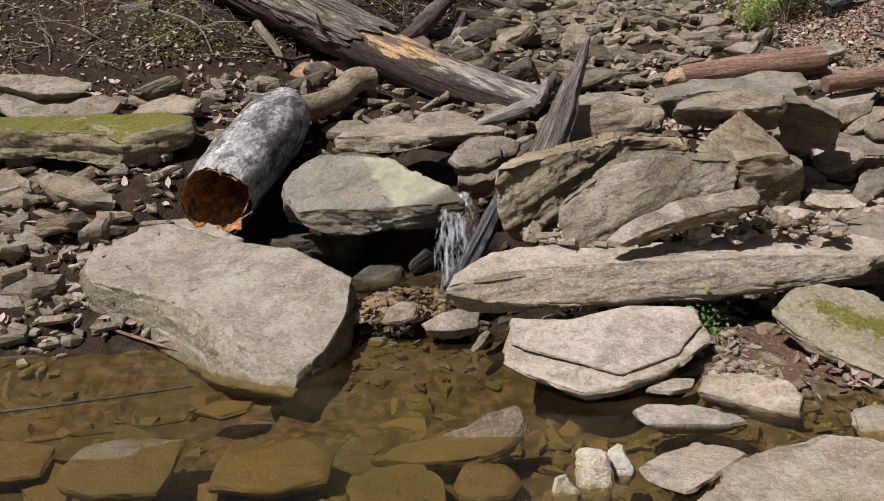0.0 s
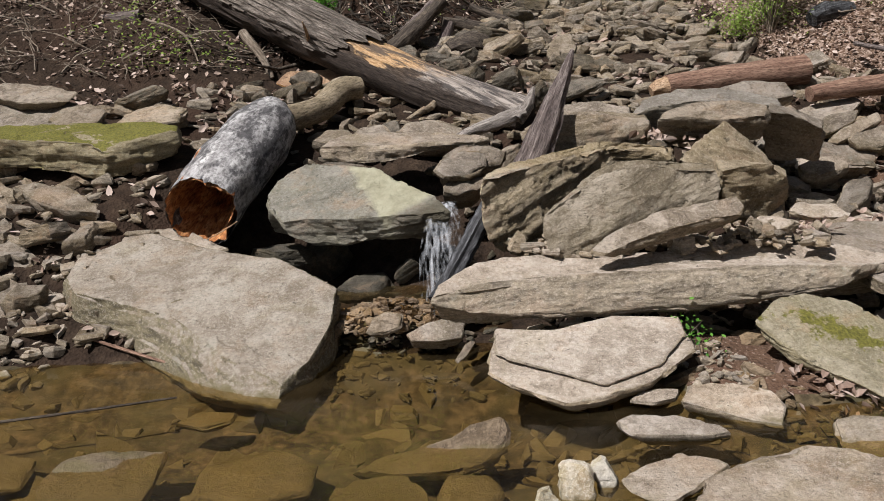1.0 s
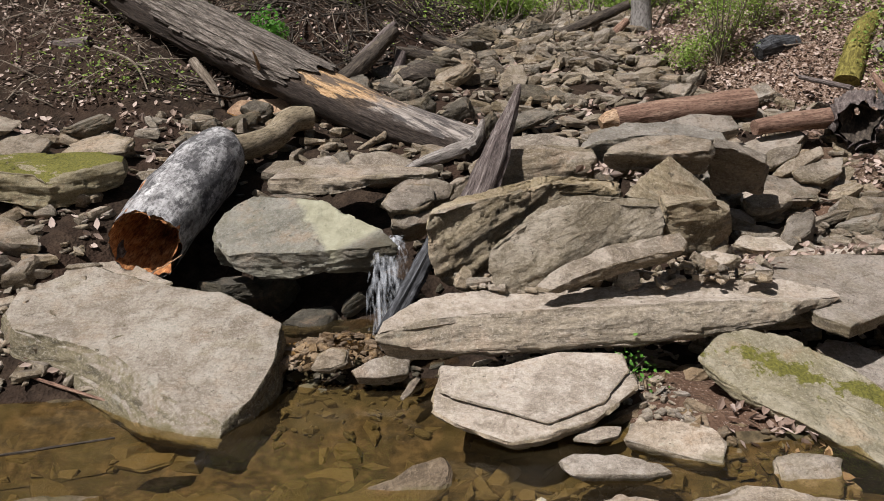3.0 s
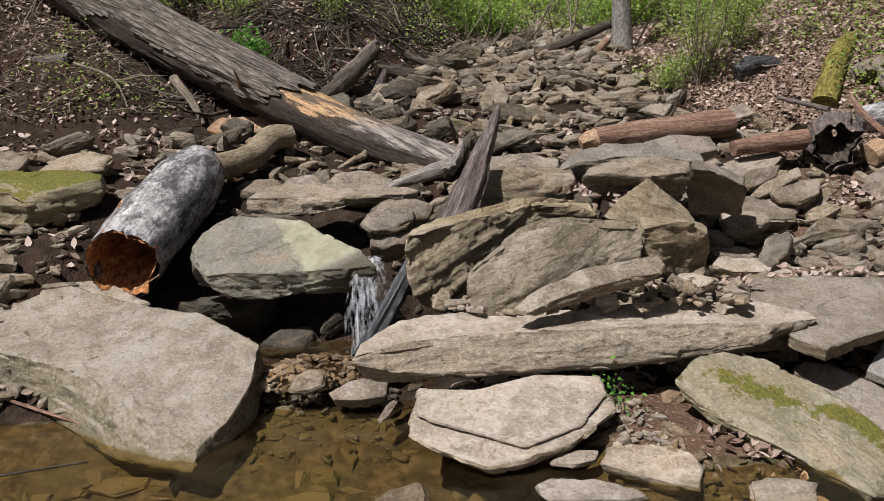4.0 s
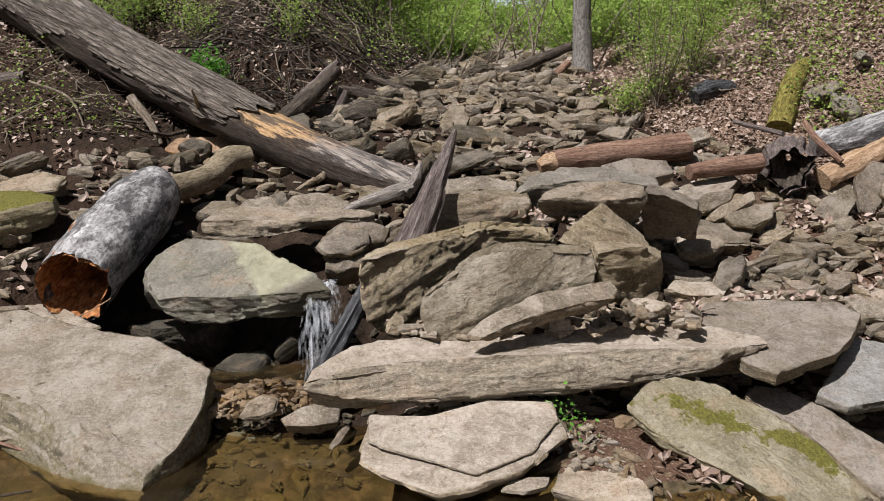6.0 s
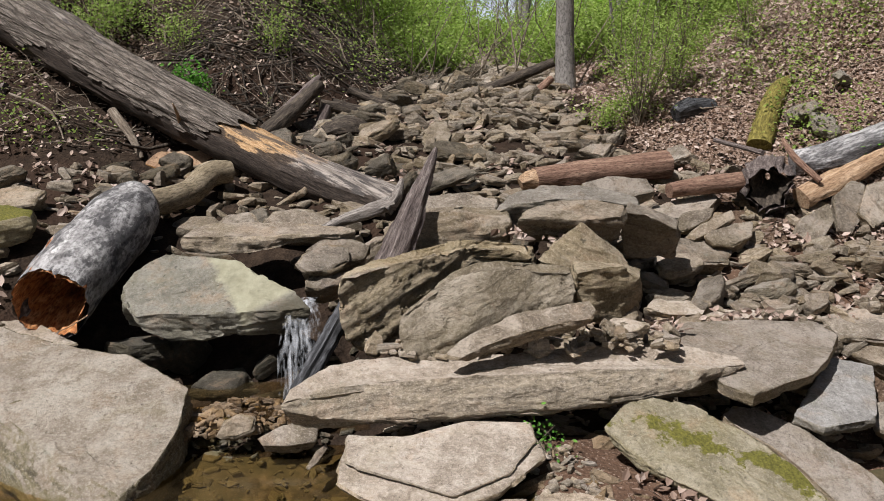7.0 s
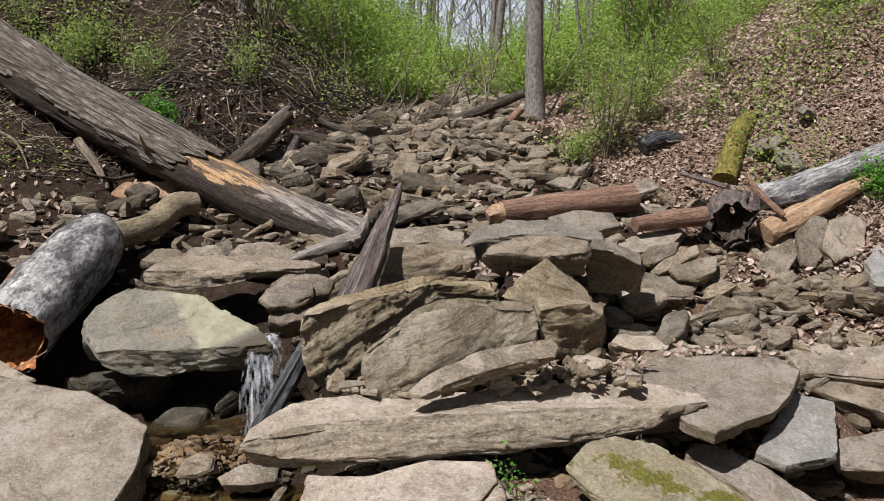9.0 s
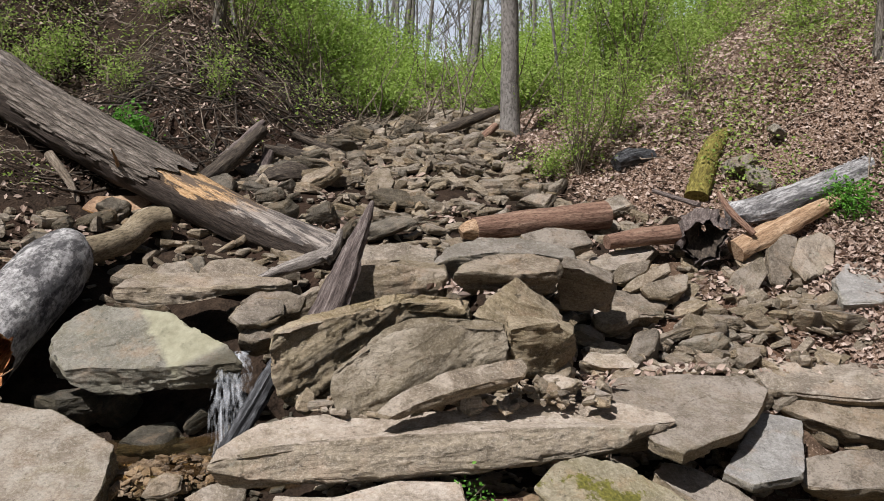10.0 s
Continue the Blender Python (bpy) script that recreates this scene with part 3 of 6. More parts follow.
def rock_bm(loc, tilt, outline, thick, bed=None, res=0.03, edge=0.018, under=0.1, rough=1.0, seed=None, flare=None):
    """A slab of layered stone. outline: its upper face, in the plane at loc with that tilt; bed: the tilt of its layers. Returns the bmesh, in the layers' frame, and the pose."""
    seed = (abs(loc[0] * 7.13 + loc[1] * 3.7 + loc[2] * 11.9) % 10) if seed is None else seed
    plane = pose(*loc, *tilt)
    frame_m = pose(*loc, *(bed or tilt))
    to_bed = frame_m.inverted() @ plane
    pts = [Vector(p) for p in outline]
    if sum(a.x * b.y - a.y * b.x for a, b in zip(pts, pts[1:] + pts[:1])) < 0:
        pts.reverse()
    soft = []
    for a, b, c in zip(pts[-1:] + pts[:-1], pts, pts[1:] + pts[:1]):
        soft += [b.lerp(a, 0.07), b.lerp((a + c) / 2, 0.02), b.lerp(c, 0.07)]
    lengths = [(b - a).length for a, b in zip(soft, soft[1:] + soft[:1])]
    total = sum(lengths)
    count = max(11 if res > 0.15 else 24, min(300, int(total / res)))
    ring, i, walked = [], 0, 0.0
    for k in range(count):
        want = total * k / count
        while walked + lengths[i] < want:
            walked += lengths[i]
            i += 1
        ring.append(soft[i].lerp(soft[(i + 1) % len(soft)], (want - walked) / lengths[i]))
    mid = sum(ring, Vector((0, 0))) / count
    reach = sum((p - mid).length for p in ring) / count
    edge = min(edge, thick * 0.45, reach * 0.4)
    e = edge / reach
    inner = max(3, int(reach / res * 0.6))
    sides = max(3, int(thick / res))
    rows = [((1 - e) * (j + 0.35) / (inner + 0.35), 0.0) for j in range(inner)]
    rows += [(1 - e, 0.0), (1 - 0.4 * e, -0.25 * edge), (1.0, -edge)]
    rows += [(1.0 - under * (j / sides) ** 1.6, -edge - (thick - 1.6 * edge) * j / sides) for j in range(1, sides + 1)]
    rows += [(1 - under - e, -thick), ((1 - under) * 0.6, -thick), ((1 - under) * 0.2, -thick)]
    bm = bmesh.new()
    grid = []
    outward = []
    for i in range(count):
        d = ring[(i + 2) % count] - ring[i - 2]
        outward.append(Vector((d.y, -d.x)).normalized())

    def place(i, p, s, z):
        x, y = mid.x + (p.x - mid.x) * s, mid.y + (p.y - mid.y) * s
        if flare and z < -edge * 0.9:
            dx, dy, push, deep = flare
            n = outward[i]
            w = push * min(1, max(0, ((n.x * dx + n.y * dy) / math.hypot(dx, dy) - 0.2) / 0.4)) * min(1, -z / deep) * min(1, s * s)
            x, y = x + n.x * w, y + n.y * w
        return bm.verts.new(to_bed @ Vector((x, y, z)))

    for s, z in rows:
        grid.append([place(i, p, s, z) for i, p in enumerate(ring)])
    for a, b in zip(grid, grid[1:]):
        for k in range(count):
            bm.faces.new((a[k], b[k], b[(k + 1) % count], a[(k + 1) % count]))
    bm.faces.new(grid[0])
    bm.faces.new(grid[-1][::-1])
    bm.normal_update()
    weather(bm, thick, rough, seed)
    return bm, frame_m


def rock(name, label, loc, tilt, outline, thick, bed=None, res=0.03, edge=0.018, under=0.26, rough=1.15, m=None, group="", flare=None):
    bm, at = rock_bm(loc, tilt, outline, thick, bed, res, edge, under, rough, flare=flare)
    ob = new(name, mesh_of(name, bm, m or STONE))
    ob.matrix_world = at
    HAND.append((loc[0], loc[1], max(abs(p[0]) for p in outline), max(abs(p[1]) for p in outline) * max(0.45, math.cos(radians(tilt[0])))))
    return tagged(ob, label, "rock", group)


HAND = [(-1.3, 6.3, 0.5, 0.85), (-0.7, 5.6, 0.7, 0.5), (0.35, 7.2, 0.55, 0.45), (-0.45, 7.85, 0.5, 0.4), (-0.75, 7.15, 0.4, 0.5), (2.5, 7.25, 0.75, 0.4), (3.35, 6.9, 0.45, 0.25), (3.85, 6.85, 0.35, 0.3), (4.6, 7.15, 0.6, 0.3)]
crag("boulder", "large tilted tan sandstone slab leaning into the pool",
     [(-2.25, 5.42, 0.37), (-2.12, 5.2, 0.32), (-1.7, 5.04, 0.27), (-1.46, 4.92, 0.24), (-1.27, 4.72, 0.18), (-1.03, 4.5, 0.12), (-0.76, 4.28, 0.06)],
     [(-0.63, 4.44, 0.12), (-0.54, 4.72, 0.21), (-0.52, 5.09, 0.33), (-0.69, 5.26, 0.37), (-0.92, 5.45, 0.42), (-1.27, 5.59, 0.45), (-1.59, 5.75, 0.49), (-1.85, 5.9, 0.53), (-2.13, 5.84, 0.5), (-2.25, 5.66, 0.45)],
     [(-2.3, 5.4, 0.2), (-2.12, 5.14, 0.15), (-1.74, 4.92, 0.05), (-1.5, 4.68, 0.0), (-1.2, 4.38, -0.03), (-1.0, 4.27, -0.03), (-0.77, 4.17, -0.03)],
     STONE_BIG, bed=(17, -2), res=0.016, rough=0.8, drop=0.4, sag=0.1, belly=0.012)
crag("rock_slab", "very long tan stone slab lying over smaller stones",
     [(0.04, 4.47, 0.43), (0.3, 4.55, 0.475), (0.54, 4.56, 0.485), (0.81, 4.56, 0.49), (1.11, 4.56, 0.495), (1.38, 4.57, 0.49), (1.72, 4.59, 0.49), (2.03, 4.62, 0.48), (2.32, 4.64, 0.46), (2.68, 4.82, 0.42)],
     [(2.66, 4.92, 0.43), (2.3, 4.98, 0.5), (1.93, 4.95, 0.53), (1.66, 4.92, 0.53), (1.34, 4.88, 0.52), (0.95, 4.85, 0.52), (0.64, 4.85, 0.545), (0.28, 4.75, 0.535), (0.08, 4.56, 0.475)],
     [(0.06, 4.46, 0.39), (0.22, 4.45, 0.355), (0.5, 4.46, 0.315), (0.8, 4.46, 0.32), (1.1, 4.48, 0.335), (1.38, 4.49, 0.335), (1.72, 4.51, 0.36), (2.02, 4.54, 0.36), (2.25, 4.58, 0.36), (2.6, 4.78, 0.38)],
     STONE_SLAB, bed=(13, -1), res=0.016, rough=0.85, drop=0.2, sag=0.05)
crag("boulder", "grey waterfall boulder with a pale yellow patch",
     [(-1.0, 5.8, 0.69), (-0.9, 5.61, 0.61), (-0.75, 5.6, 0.63), (-0.49, 5.53, 0.63), (-0.22, 5.49, 0.65), (-0.03, 5.45, 0.66), (0.17, 5.44, 0.68)],
     [(0.1, 5.56, 0.73), (-0.18, 5.82, 0.83), (-0.28, 5.95, 0.87), (-0.52, 6.06, 0.89), (-0.8, 6.17, 0.9), (-0.98, 6.05, 0.81), (-1.04, 5.9, 0.73)],
     [(-1.01, 5.74, 0.68), (-0.89, 5.63, 0.53), (-0.75, 5.62, 0.46), (-0.51, 5.57, 0.46), (-0.27, 5.53, 0.51), (-0.04, 5.5, 0.51), (0.14, 5.49, 0.53)],
     STONE_PATCH, bed=(26, -9), rough=0.9, drop=0.25, sag=0.04, belly=0.0, rounds=1)
crag("rock_slab", "thin light grey stone ledge above the waterfall",
     [(-0.7, 6.2, 1.0), (-0.5, 6.18, 1.0), (-0.29, 6.19, 1.0), (0.02, 6.2, 1.0), (0.33, 6.25, 0.99)],
     [(0.46, 6.33, 1.0), (0.1, 6.45, 1.03), (-0.3, 6.52, 1.03), (-0.6, 6.46, 1.03)],
     [(-0.68, 6.2, 0.9), (-0.45, 6.17, 0.88), (-0.25, 6.19, 0.89), (0.0, 6.2, 0.93), (0.3, 6.25, 0.96)],
     STONE_PALE, bed=(10, 0), drop=0.12, sag=0.01)
crag("boulder", "thick brown layered boulder dipping into the stream",
     [(0.68, 4.86, 0.76), (0.84, 4.92, 0.86), (1.0, 4.97, 0.94), (1.16, 5.0, 0.995), (1.33, 5.02, 0.985), (1.5, 5.05, 0.95), (1.69, 5.06, 0.935)],
     [(1.72, 5.2, 0.95), (1.53, 5.2, 0.97), (1.33, 5.16, 1.0), (1.14, 5.12, 1.0), (0.98, 5.07, 0.95), (0.74, 4.95, 0.79)],
     [(0.7, 4.79, 0.56), (0.85, 4.79, 0.59), (0.99, 4.81, 0.65), (1.17, 4.87, 0.74), (1.34, 4.93, 0.76), (1.5, 4.97, 0.77), (1.7, 5.0, 0.78)],
     STONE_BROWN, bed=(38, -12), res=0.016, rough=0.9, drop=0.35, sag=0.15, rounds=1)
crag("boulder", "dark squared end block of the layered boulder",
     [(1.72, 5.07, 0.925), (1.84, 5.08, 0.94), (2.03, 5.15, 0.945), (2.15, 5.22, 0.84)],
     [(2.22, 5.42, 0.86), (1.95, 5.42, 0.93), (1.76, 5.36, 0.94)],
     [(1.74, 5.1, 0.74), (1.84, 5.1, 0.72), (2.04, 5.17, 0.67), (2.15, 5.24, 0.74)],
     STONE_BROWN, bed=(15, 4), rough=0.9, drop=0.3, sag=0.1, rounds=1)
crag("boulder", "brown weathered layered boulder beside the waterfall",
     [(0.35, 5.12, 0.92), (0.53, 5.24, 0.95), (0.77, 5.31, 0.975), (0.97, 5.37, 1.0), (1.16, 5.43, 1.03), (1.37, 5.48, 1.0), (1.55, 5.5, 0.92)],
     [(1.6, 5.66, 0.99), (1.45, 5.68, 1.01), (1.18, 5.6, 1.05), (0.96, 5.5, 1.04), (0.63, 5.4, 0.98), (0.38, 5.25, 0.94)],
     [(0.37, 5.07, 0.6), (0.52, 5.12, 0.6), (0.71, 5.22, 0.62), (0.92, 5.36, 0.68), (1.16, 5.46, 0.76), (1.37, 5.52, 0.8), (1.55, 5.54, 0.82)],
     STONE_BROWN, bed=(24, -14), res=0.016, rough=1.2, drop=0.3, sag=0.15, rounds=1)
crag("rock_slab", "thick ledge stone with a green moss cushion on top",
     [(-3.3, 6.5, 1.14), (-2.87, 6.45, 1.1), (-2.5, 6.42, 1.08), (-2.31, 6.4, 1.06), (-2.23, 6.35, 0.995), (-2.09, 6.4, 1.05), (-1.76, 6.55, 1.11)],
     [(-1.81, 6.78, 1.12), (-2.02, 6.9, 1.13), (-2.67, 6.95, 1.14), (-3.4, 6.95, 1.16)],
     [(-3.3, 6.5, 0.93), (-2.87, 6.46, 0.92), (-2.64, 6.42, 0.9), (-2.4, 6.38, 0.86), (-2.27, 6.35, 0.82), (-2.12, 6.4, 0.85), (-1.78, 6.55, 0.94)],
     STONE_MOSSTOP, bed=(4, 0), res=0.02, rough=1.3, drop=0.2, sag=0.03)
slab_c = rock("rock_slab", "flat pale cracked stone slab at the pool edge", (0.81, 4.2, 0.18), (16, -2), [(-0.51, -0.07), (-0.47, 0.16), (-0.43, 0.28), (-0.14, 0.20), (0.20, 0.29), (0.52, 0.24), (0.54, 0.08), (0.56, -0.01), (0.29, -0.24), (0.03, -0.34), (-0.15, -0.36), (-0.39, -0.20)], .14, m=STONE_PALE, res=.018, rough=.8)
upper = rock_bm((0.81, 4.25, 0.19), (16, -2), [(-0.46, -0.00), (-0.45, 0.20), (-0.14, 0.15), (0.20, 0.24), (0.52, 0.19), (0.52, 0.03), (0.34, -0.20), (0.04, -0.33), (-0.16, -0.20), (-0.40, -0.06)], .03, res=.02, edge=.012)
rock("rock_slab", "narrow grey tilted stone slab leaning on a boulder", (1.34, 4.71, 0.72), (30, -6), [(-0.46, -0.12), (-0.39, -0.05), (-0.22, 0.04), (0.02, 0.11), (0.25, 0.12), (0.42, 0.14), (0.44, 0.06), (0.39, -0.01), (0.20, -0.02), (-0.00, -0.05), (-0.22, -0.10), (-0.38, -0.16)], .1, res=.015, rough=1.1, edge=.02, under=.3)
crag("boulder", "tan boulder with a band of green moss across its face",
     [(1.68, 4.3, 0.3), (1.79, 4.2, 0.22), (1.94, 4.06, 0.15), (2.1, 3.92, 0.09), (2.27, 3.8, 0.01), (2.44, 3.68, -0.05)],
     [(2.78, 3.85, -0.06), (2.64, 4.1, 0.11), (2.44, 4.32, 0.23), (2.22, 4.48, 0.32), (2.0, 4.53, 0.36), (1.83, 4.46, 0.36)],
     [(1.69, 4.28, 0.24), (1.8, 4.17, 0.16), (1.94, 4.03, 0.12), (2.11, 3.9, 0.06), (2.26, 3.77, -0.01), (2.43, 3.65, -0.09)],
     STONE_MOSS, bed=(34, -10), rough=0.8, drop=0.2, sag=0.05)
crag("rock_slab", "long damp slab, stone colour darkened for shade, across the upper stream",
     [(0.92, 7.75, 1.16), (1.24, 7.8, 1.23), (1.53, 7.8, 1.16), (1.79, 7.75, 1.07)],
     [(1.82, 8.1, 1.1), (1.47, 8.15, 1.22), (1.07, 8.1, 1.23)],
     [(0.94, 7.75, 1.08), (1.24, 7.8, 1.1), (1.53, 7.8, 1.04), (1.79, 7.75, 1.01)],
     STONE_DAMP_SHADED, bed=(18, 8), rough=0.9, drop=0.15, sag=0.08)
crag("rock_slab", "damp slab, stone colour darkened for shade, tilted against the trunk",
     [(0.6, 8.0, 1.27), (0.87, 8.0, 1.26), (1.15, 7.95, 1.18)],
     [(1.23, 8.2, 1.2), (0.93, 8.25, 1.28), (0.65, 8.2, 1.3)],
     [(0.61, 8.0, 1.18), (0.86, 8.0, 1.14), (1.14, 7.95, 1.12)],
     STONE_DAMP_SHADED, bed=(18, 10), rough=0.9, drop=0.15, sag=0.08)
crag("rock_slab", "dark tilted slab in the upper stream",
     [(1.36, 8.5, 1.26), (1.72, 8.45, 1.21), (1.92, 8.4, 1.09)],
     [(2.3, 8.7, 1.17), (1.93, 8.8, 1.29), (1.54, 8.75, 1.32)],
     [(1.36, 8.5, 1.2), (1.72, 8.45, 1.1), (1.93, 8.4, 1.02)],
     STONE_DAMP_SHADED, bed=(24, -6), rough=0.9, drop=0.15, sag=0.08)
crag("rock_slab", "grey tilted flagstone in the upper stream",
     [(1.73, 8.0, 1.12), (2.0, 7.95, 1.1), (2.36, 7.95, 1.17)],
     [(2.44, 8.2, 1.22), (2.17, 8.3, 1.26), (1.84, 8.2, 1.21)],
     [(1.75, 8.0, 1.06), (2.0, 7.95, 1.03), (2.36, 7.95, 1.1)],
     STONE, bed=(24, -8), rough=0.9, drop=0.15, sag=0.08)
crag("rock_slab", "grey-brown squared flagstone beside the driftwood",
     [(0.91, 6.7, 1.02), (1.22, 6.72, 1.05), (1.52, 6.72, 1.03)],
     [(1.58, 7.0, 1.09), (1.34, 7.05, 1.14), (0.99, 7.0, 1.13)],
     [(0.92, 6.7, 0.94), (1.22, 6.72, 0.94), (1.51, 6.72, 0.94)],
     STONE, bed=(20, 0), rough=1.0, drop=0.2, sag=0.1)
crag("boulder", "rounded grey-brown boulder behind the driftwood",
     [(0.62, 5.75, 1.09), (0.9, 5.78, 1.19), (1.16, 5.78, 1.2), (1.45, 5.8, 1.14)],
     [(1.49, 6.05, 1.15), (1.19, 6.1, 1.18), (0.92, 6.05, 1.18), (0.68, 5.95, 1.1)],
     [(0.75, 5.68, 0.96), (0.93, 5.7, 1.01), (1.15, 5.72, 1.03), (1.43, 5.75, 1.07)],
     STONE, bed=(30, -4), rough=1.0, drop=0.25, sag=0.12, rounds=3)
crag("rock_slab", "broad grey flagstone on the rock pile",
     [(1.37, 6.0, 1.12), (1.53, 6.03, 1.19), (1.81, 6.05, 1.22), (2.16, 6.05, 1.2), (2.42, 6.1, 1.15)],
     [(2.49, 6.4, 1.17), (2.18, 6.45, 1.24), (1.81, 6.45, 1.26), (1.54, 6.35, 1.21)],
     [(1.39, 6.02, 1.09), (1.53, 6.05, 1.1), (1.81, 6.08, 1.13), (2.17, 6.08, 1.11), (2.41, 6.12, 1.07)],
     STONE_GREY, bed=(16, 2), rough=1.0, drop=0.15, sag=0.1)
crag("boulder", "overhanging grey flagstone boulder on the pile",
     [(1.48, 5.6, 1.16), (1.64, 5.58, 1.18), (1.82, 5.58, 1.15), (2.01, 5.6, 1.16), (2.17, 5.65, 1.16)],
     [(2.26, 5.9, 1.2), (2.06, 5.95, 1.23), (1.74, 5.9, 1.22), (1.55, 5.8, 1.17)],
     [(1.5, 5.64, 1.09), (1.65, 5.64, 1.09), (1.83, 5.64, 1.07), (2.03, 5.66, 1.06), (2.17, 5.7, 1.03)],
     STONE, bed=(16, 6), rough=1.1, drop=0.15, sag=0.06)
crag("boulder", "dark overhanging end of a flagstone block",
     [(2.19, 5.8, 1.16), (2.35, 5.75, 1.15), (2.59, 5.8, 1.03)],
     [(2.72, 6.1, 1.04), (2.52, 6.15, 1.13), (2.34, 6.1, 1.18)],
     [(2.28, 5.98, 0.91), (2.45, 5.96, 0.89), (2.63, 5.98, 0.93)],
     STONE, bed=(12, 10), rough=1.0, drop=0.2, sag=0.1)
crag("boulder", "pointed grey-brown angular rock on the pile",
     [(1.59, 5.42, 0.96), (1.72, 5.45, 1.06), (1.85, 5.5, 1.15), (2.0, 5.48, 1.04), (2.13, 5.42, 0.89)],
     [(2.22, 5.65, 0.86), (2.07, 5.7, 1.02), (1.89, 5.62, 1.13), (1.72, 5.6, 1.03)],
     [(1.56, 5.36, 0.94), (1.7, 5.33, 0.9), (1.82, 5.32, 0.88), (1.96, 5.33, 0.87), (2.12, 5.38, 0.86)],
     STONE_BROWN, bed=(25, 25), rough=0.8, drop=0.2, sag=0.1, rounds=1)
crag("rock_slab", "wide flat speckled grey stone slab",
     [(2.47, 4.65, 0.36), (2.61, 4.55, 0.32), (2.86, 4.7, 0.33), (3.09, 4.82, 0.33), (3.33, 5.07, 0.36)],
     [(3.55, 5.38, 0.4), (3.46, 5.52, 0.44), (2.93, 5.47, 0.49), (2.44, 5.36, 0.51), (2.21, 5.22, 0.51), (2.37, 4.96, 0.44)],
     [(2.47, 4.67, 0.29), (2.61, 4.57, 0.25), (2.86, 4.72, 0.26), (3.09, 4.84, 0.26), (3.33, 5.09, 0.29)],
     STONE_SLAB, bed=(12, 6), rough=0.7, drop=0.08, sag=0.03, belly=0.0, rounds=1)
crag("rock_slab", "smooth bluish grey stone slab",
     [(2.94, 4.74, 0.12), (3.08, 4.63, 0.08), (3.25, 4.67, 0.08), (3.44, 4.72, 0.08)],
     [(3.74, 5.28, 0.21), (3.61, 5.34, 0.23), (3.47, 5.36, 0.25), (3.27, 5.12, 0.2)],
     [(2.94, 4.76, 0.06), (3.08, 4.65, 0.02), (3.25, 4.69, 0.02), (3.44, 4.74, 0.02)],
     STONE_BLUE, bed=(15, 4), rough=0.6, drop=0.07, sag=0.05, belly=0.0, rounds=1)
crag("rock_slab", "pale tilted slab with dead leaves along it",
     [(2.53, 4.79, 0.12), (2.62, 4.68, 0.06), (2.75, 4.6, -0.0), (2.87, 4.46, -0.09), (2.95, 4.32, -0.17), (3.04, 4.18, -0.25)],
     [(3.41, 4.26, -0.26), (3.29, 4.46, -0.14), (3.13, 4.62, -0.04), (2.99, 4.76, 0.04), (2.79, 4.86, 0.12), (2.63, 4.88, 0.15)],
     [(2.53, 4.79, 0.05), (2.62, 4.68, -0.01), (2.75, 4.6, -0.07), (2.87, 4.46, -0.16), (2.95, 4.32, -0.24), (3.04, 4.18, -0.32)],
     STONE_PALE, bed=(26, 8), rough=0.7, drop=0.1, sag=0.1, belly=0.0, rounds=1)
rock("rock", "grey-brown layered stone in the stream bed", (4.21, 5.63, 0.35), (14, 0), [(-0.58, 0.18), (-0.24, 0.28), (0.47, 0.23), (0.68, 0.06), (0.49, -0.23), (0.05, -0.26), (-0.30, -0.17), (-0.58, -0.08)], .13)
rock("rock", "grey-brown layered stone in the stream bed", (4.13, 5.35, 0.18), (30, 0), [(-0.53, 0.19), (-0.20, 0.18), (0.57, 0.07), (0.39, -0.26), (0.03, -0.17), (-0.29, -0.01)], .2)
rock("rock", "grey-brown layered stone in the stream bed", (3.93, 4.94, -0), (20, 0), [(-0.32, 0.11), (0.03, 0.19), (0.54, 0.13), (0.36, -0.17), (-0.17, -0.18), (-0.42, -0.11)], .15)
rock("rock_slab", "pale flat stone with an olive wet edge", (1.46, 3.84, 0.06), (14, 0), [(-0.27, 0.02), (-0.19, 0.14), (0.03, 0.15), (0.18, 0.08), (0.22, -0.05), (0.16, -0.19), (0.02, -0.14), (-0.14, -0.05)], .1, m=STONE_PALE)
rock("rock_slab", "low pale stone lying in shallow water", (1.09, 3.61, 0.06), (10, 0), [(-0.24, 0.06), (-0.17, 0.12), (0.05, 0.09), (0.21, 0.01), (0.26, -0.06), (0.16, -0.08), (-0.06, -0.06), (-0.18, -0.05)], .08, m=STONE_PALE)
rock("rock", "thin tan flat stone at the pool edge", (1.1, 3.94, 0.06), (14, 0), [(-0.14, -0.02), (-0.05, 0.05), (0.13, 0.05), (0.10, -0.02), (-0.02, -0.05)], .05, m=STONE_PALE)
rock("rock", "pale squared stone beside the stream", (1.93, 3.53, 0.02), (12, 0), [(-0.10, 0.12), (-0.01, 0.14), (0.23, 0.10), (0.11, -0.17), (-0.12, -0.13), (-0.14, -0.05)], .12, m=STONE_PALE)
rock("rock_slab", "broad pale flat slab beside the stream", (1.4, 3.01, 0.09), (6, 0), [(-0.48, -0.16), (-0.32, 0.04), (-0.17, 0.15), (0.01, 0.22), (0.18, 0.26), (0.38, 0.19), (0.59, 0.10), (0.36, -0.43), (-0.59, -0.38)], .14, m=STONE_PALE)
rock("rock_slab", "flat pale stone at the water's edge", (1, 3.18, 0.06), (6, 0), [(-0.22, -0.01), (-0.11, 0.09), (0.07, 0.16), (0.22, 0.10), (0.25, 0.06), (0.08, -0.09), (-0.06, -0.19), (-0.19, -0.10)], .08, m=STONE_PALE)
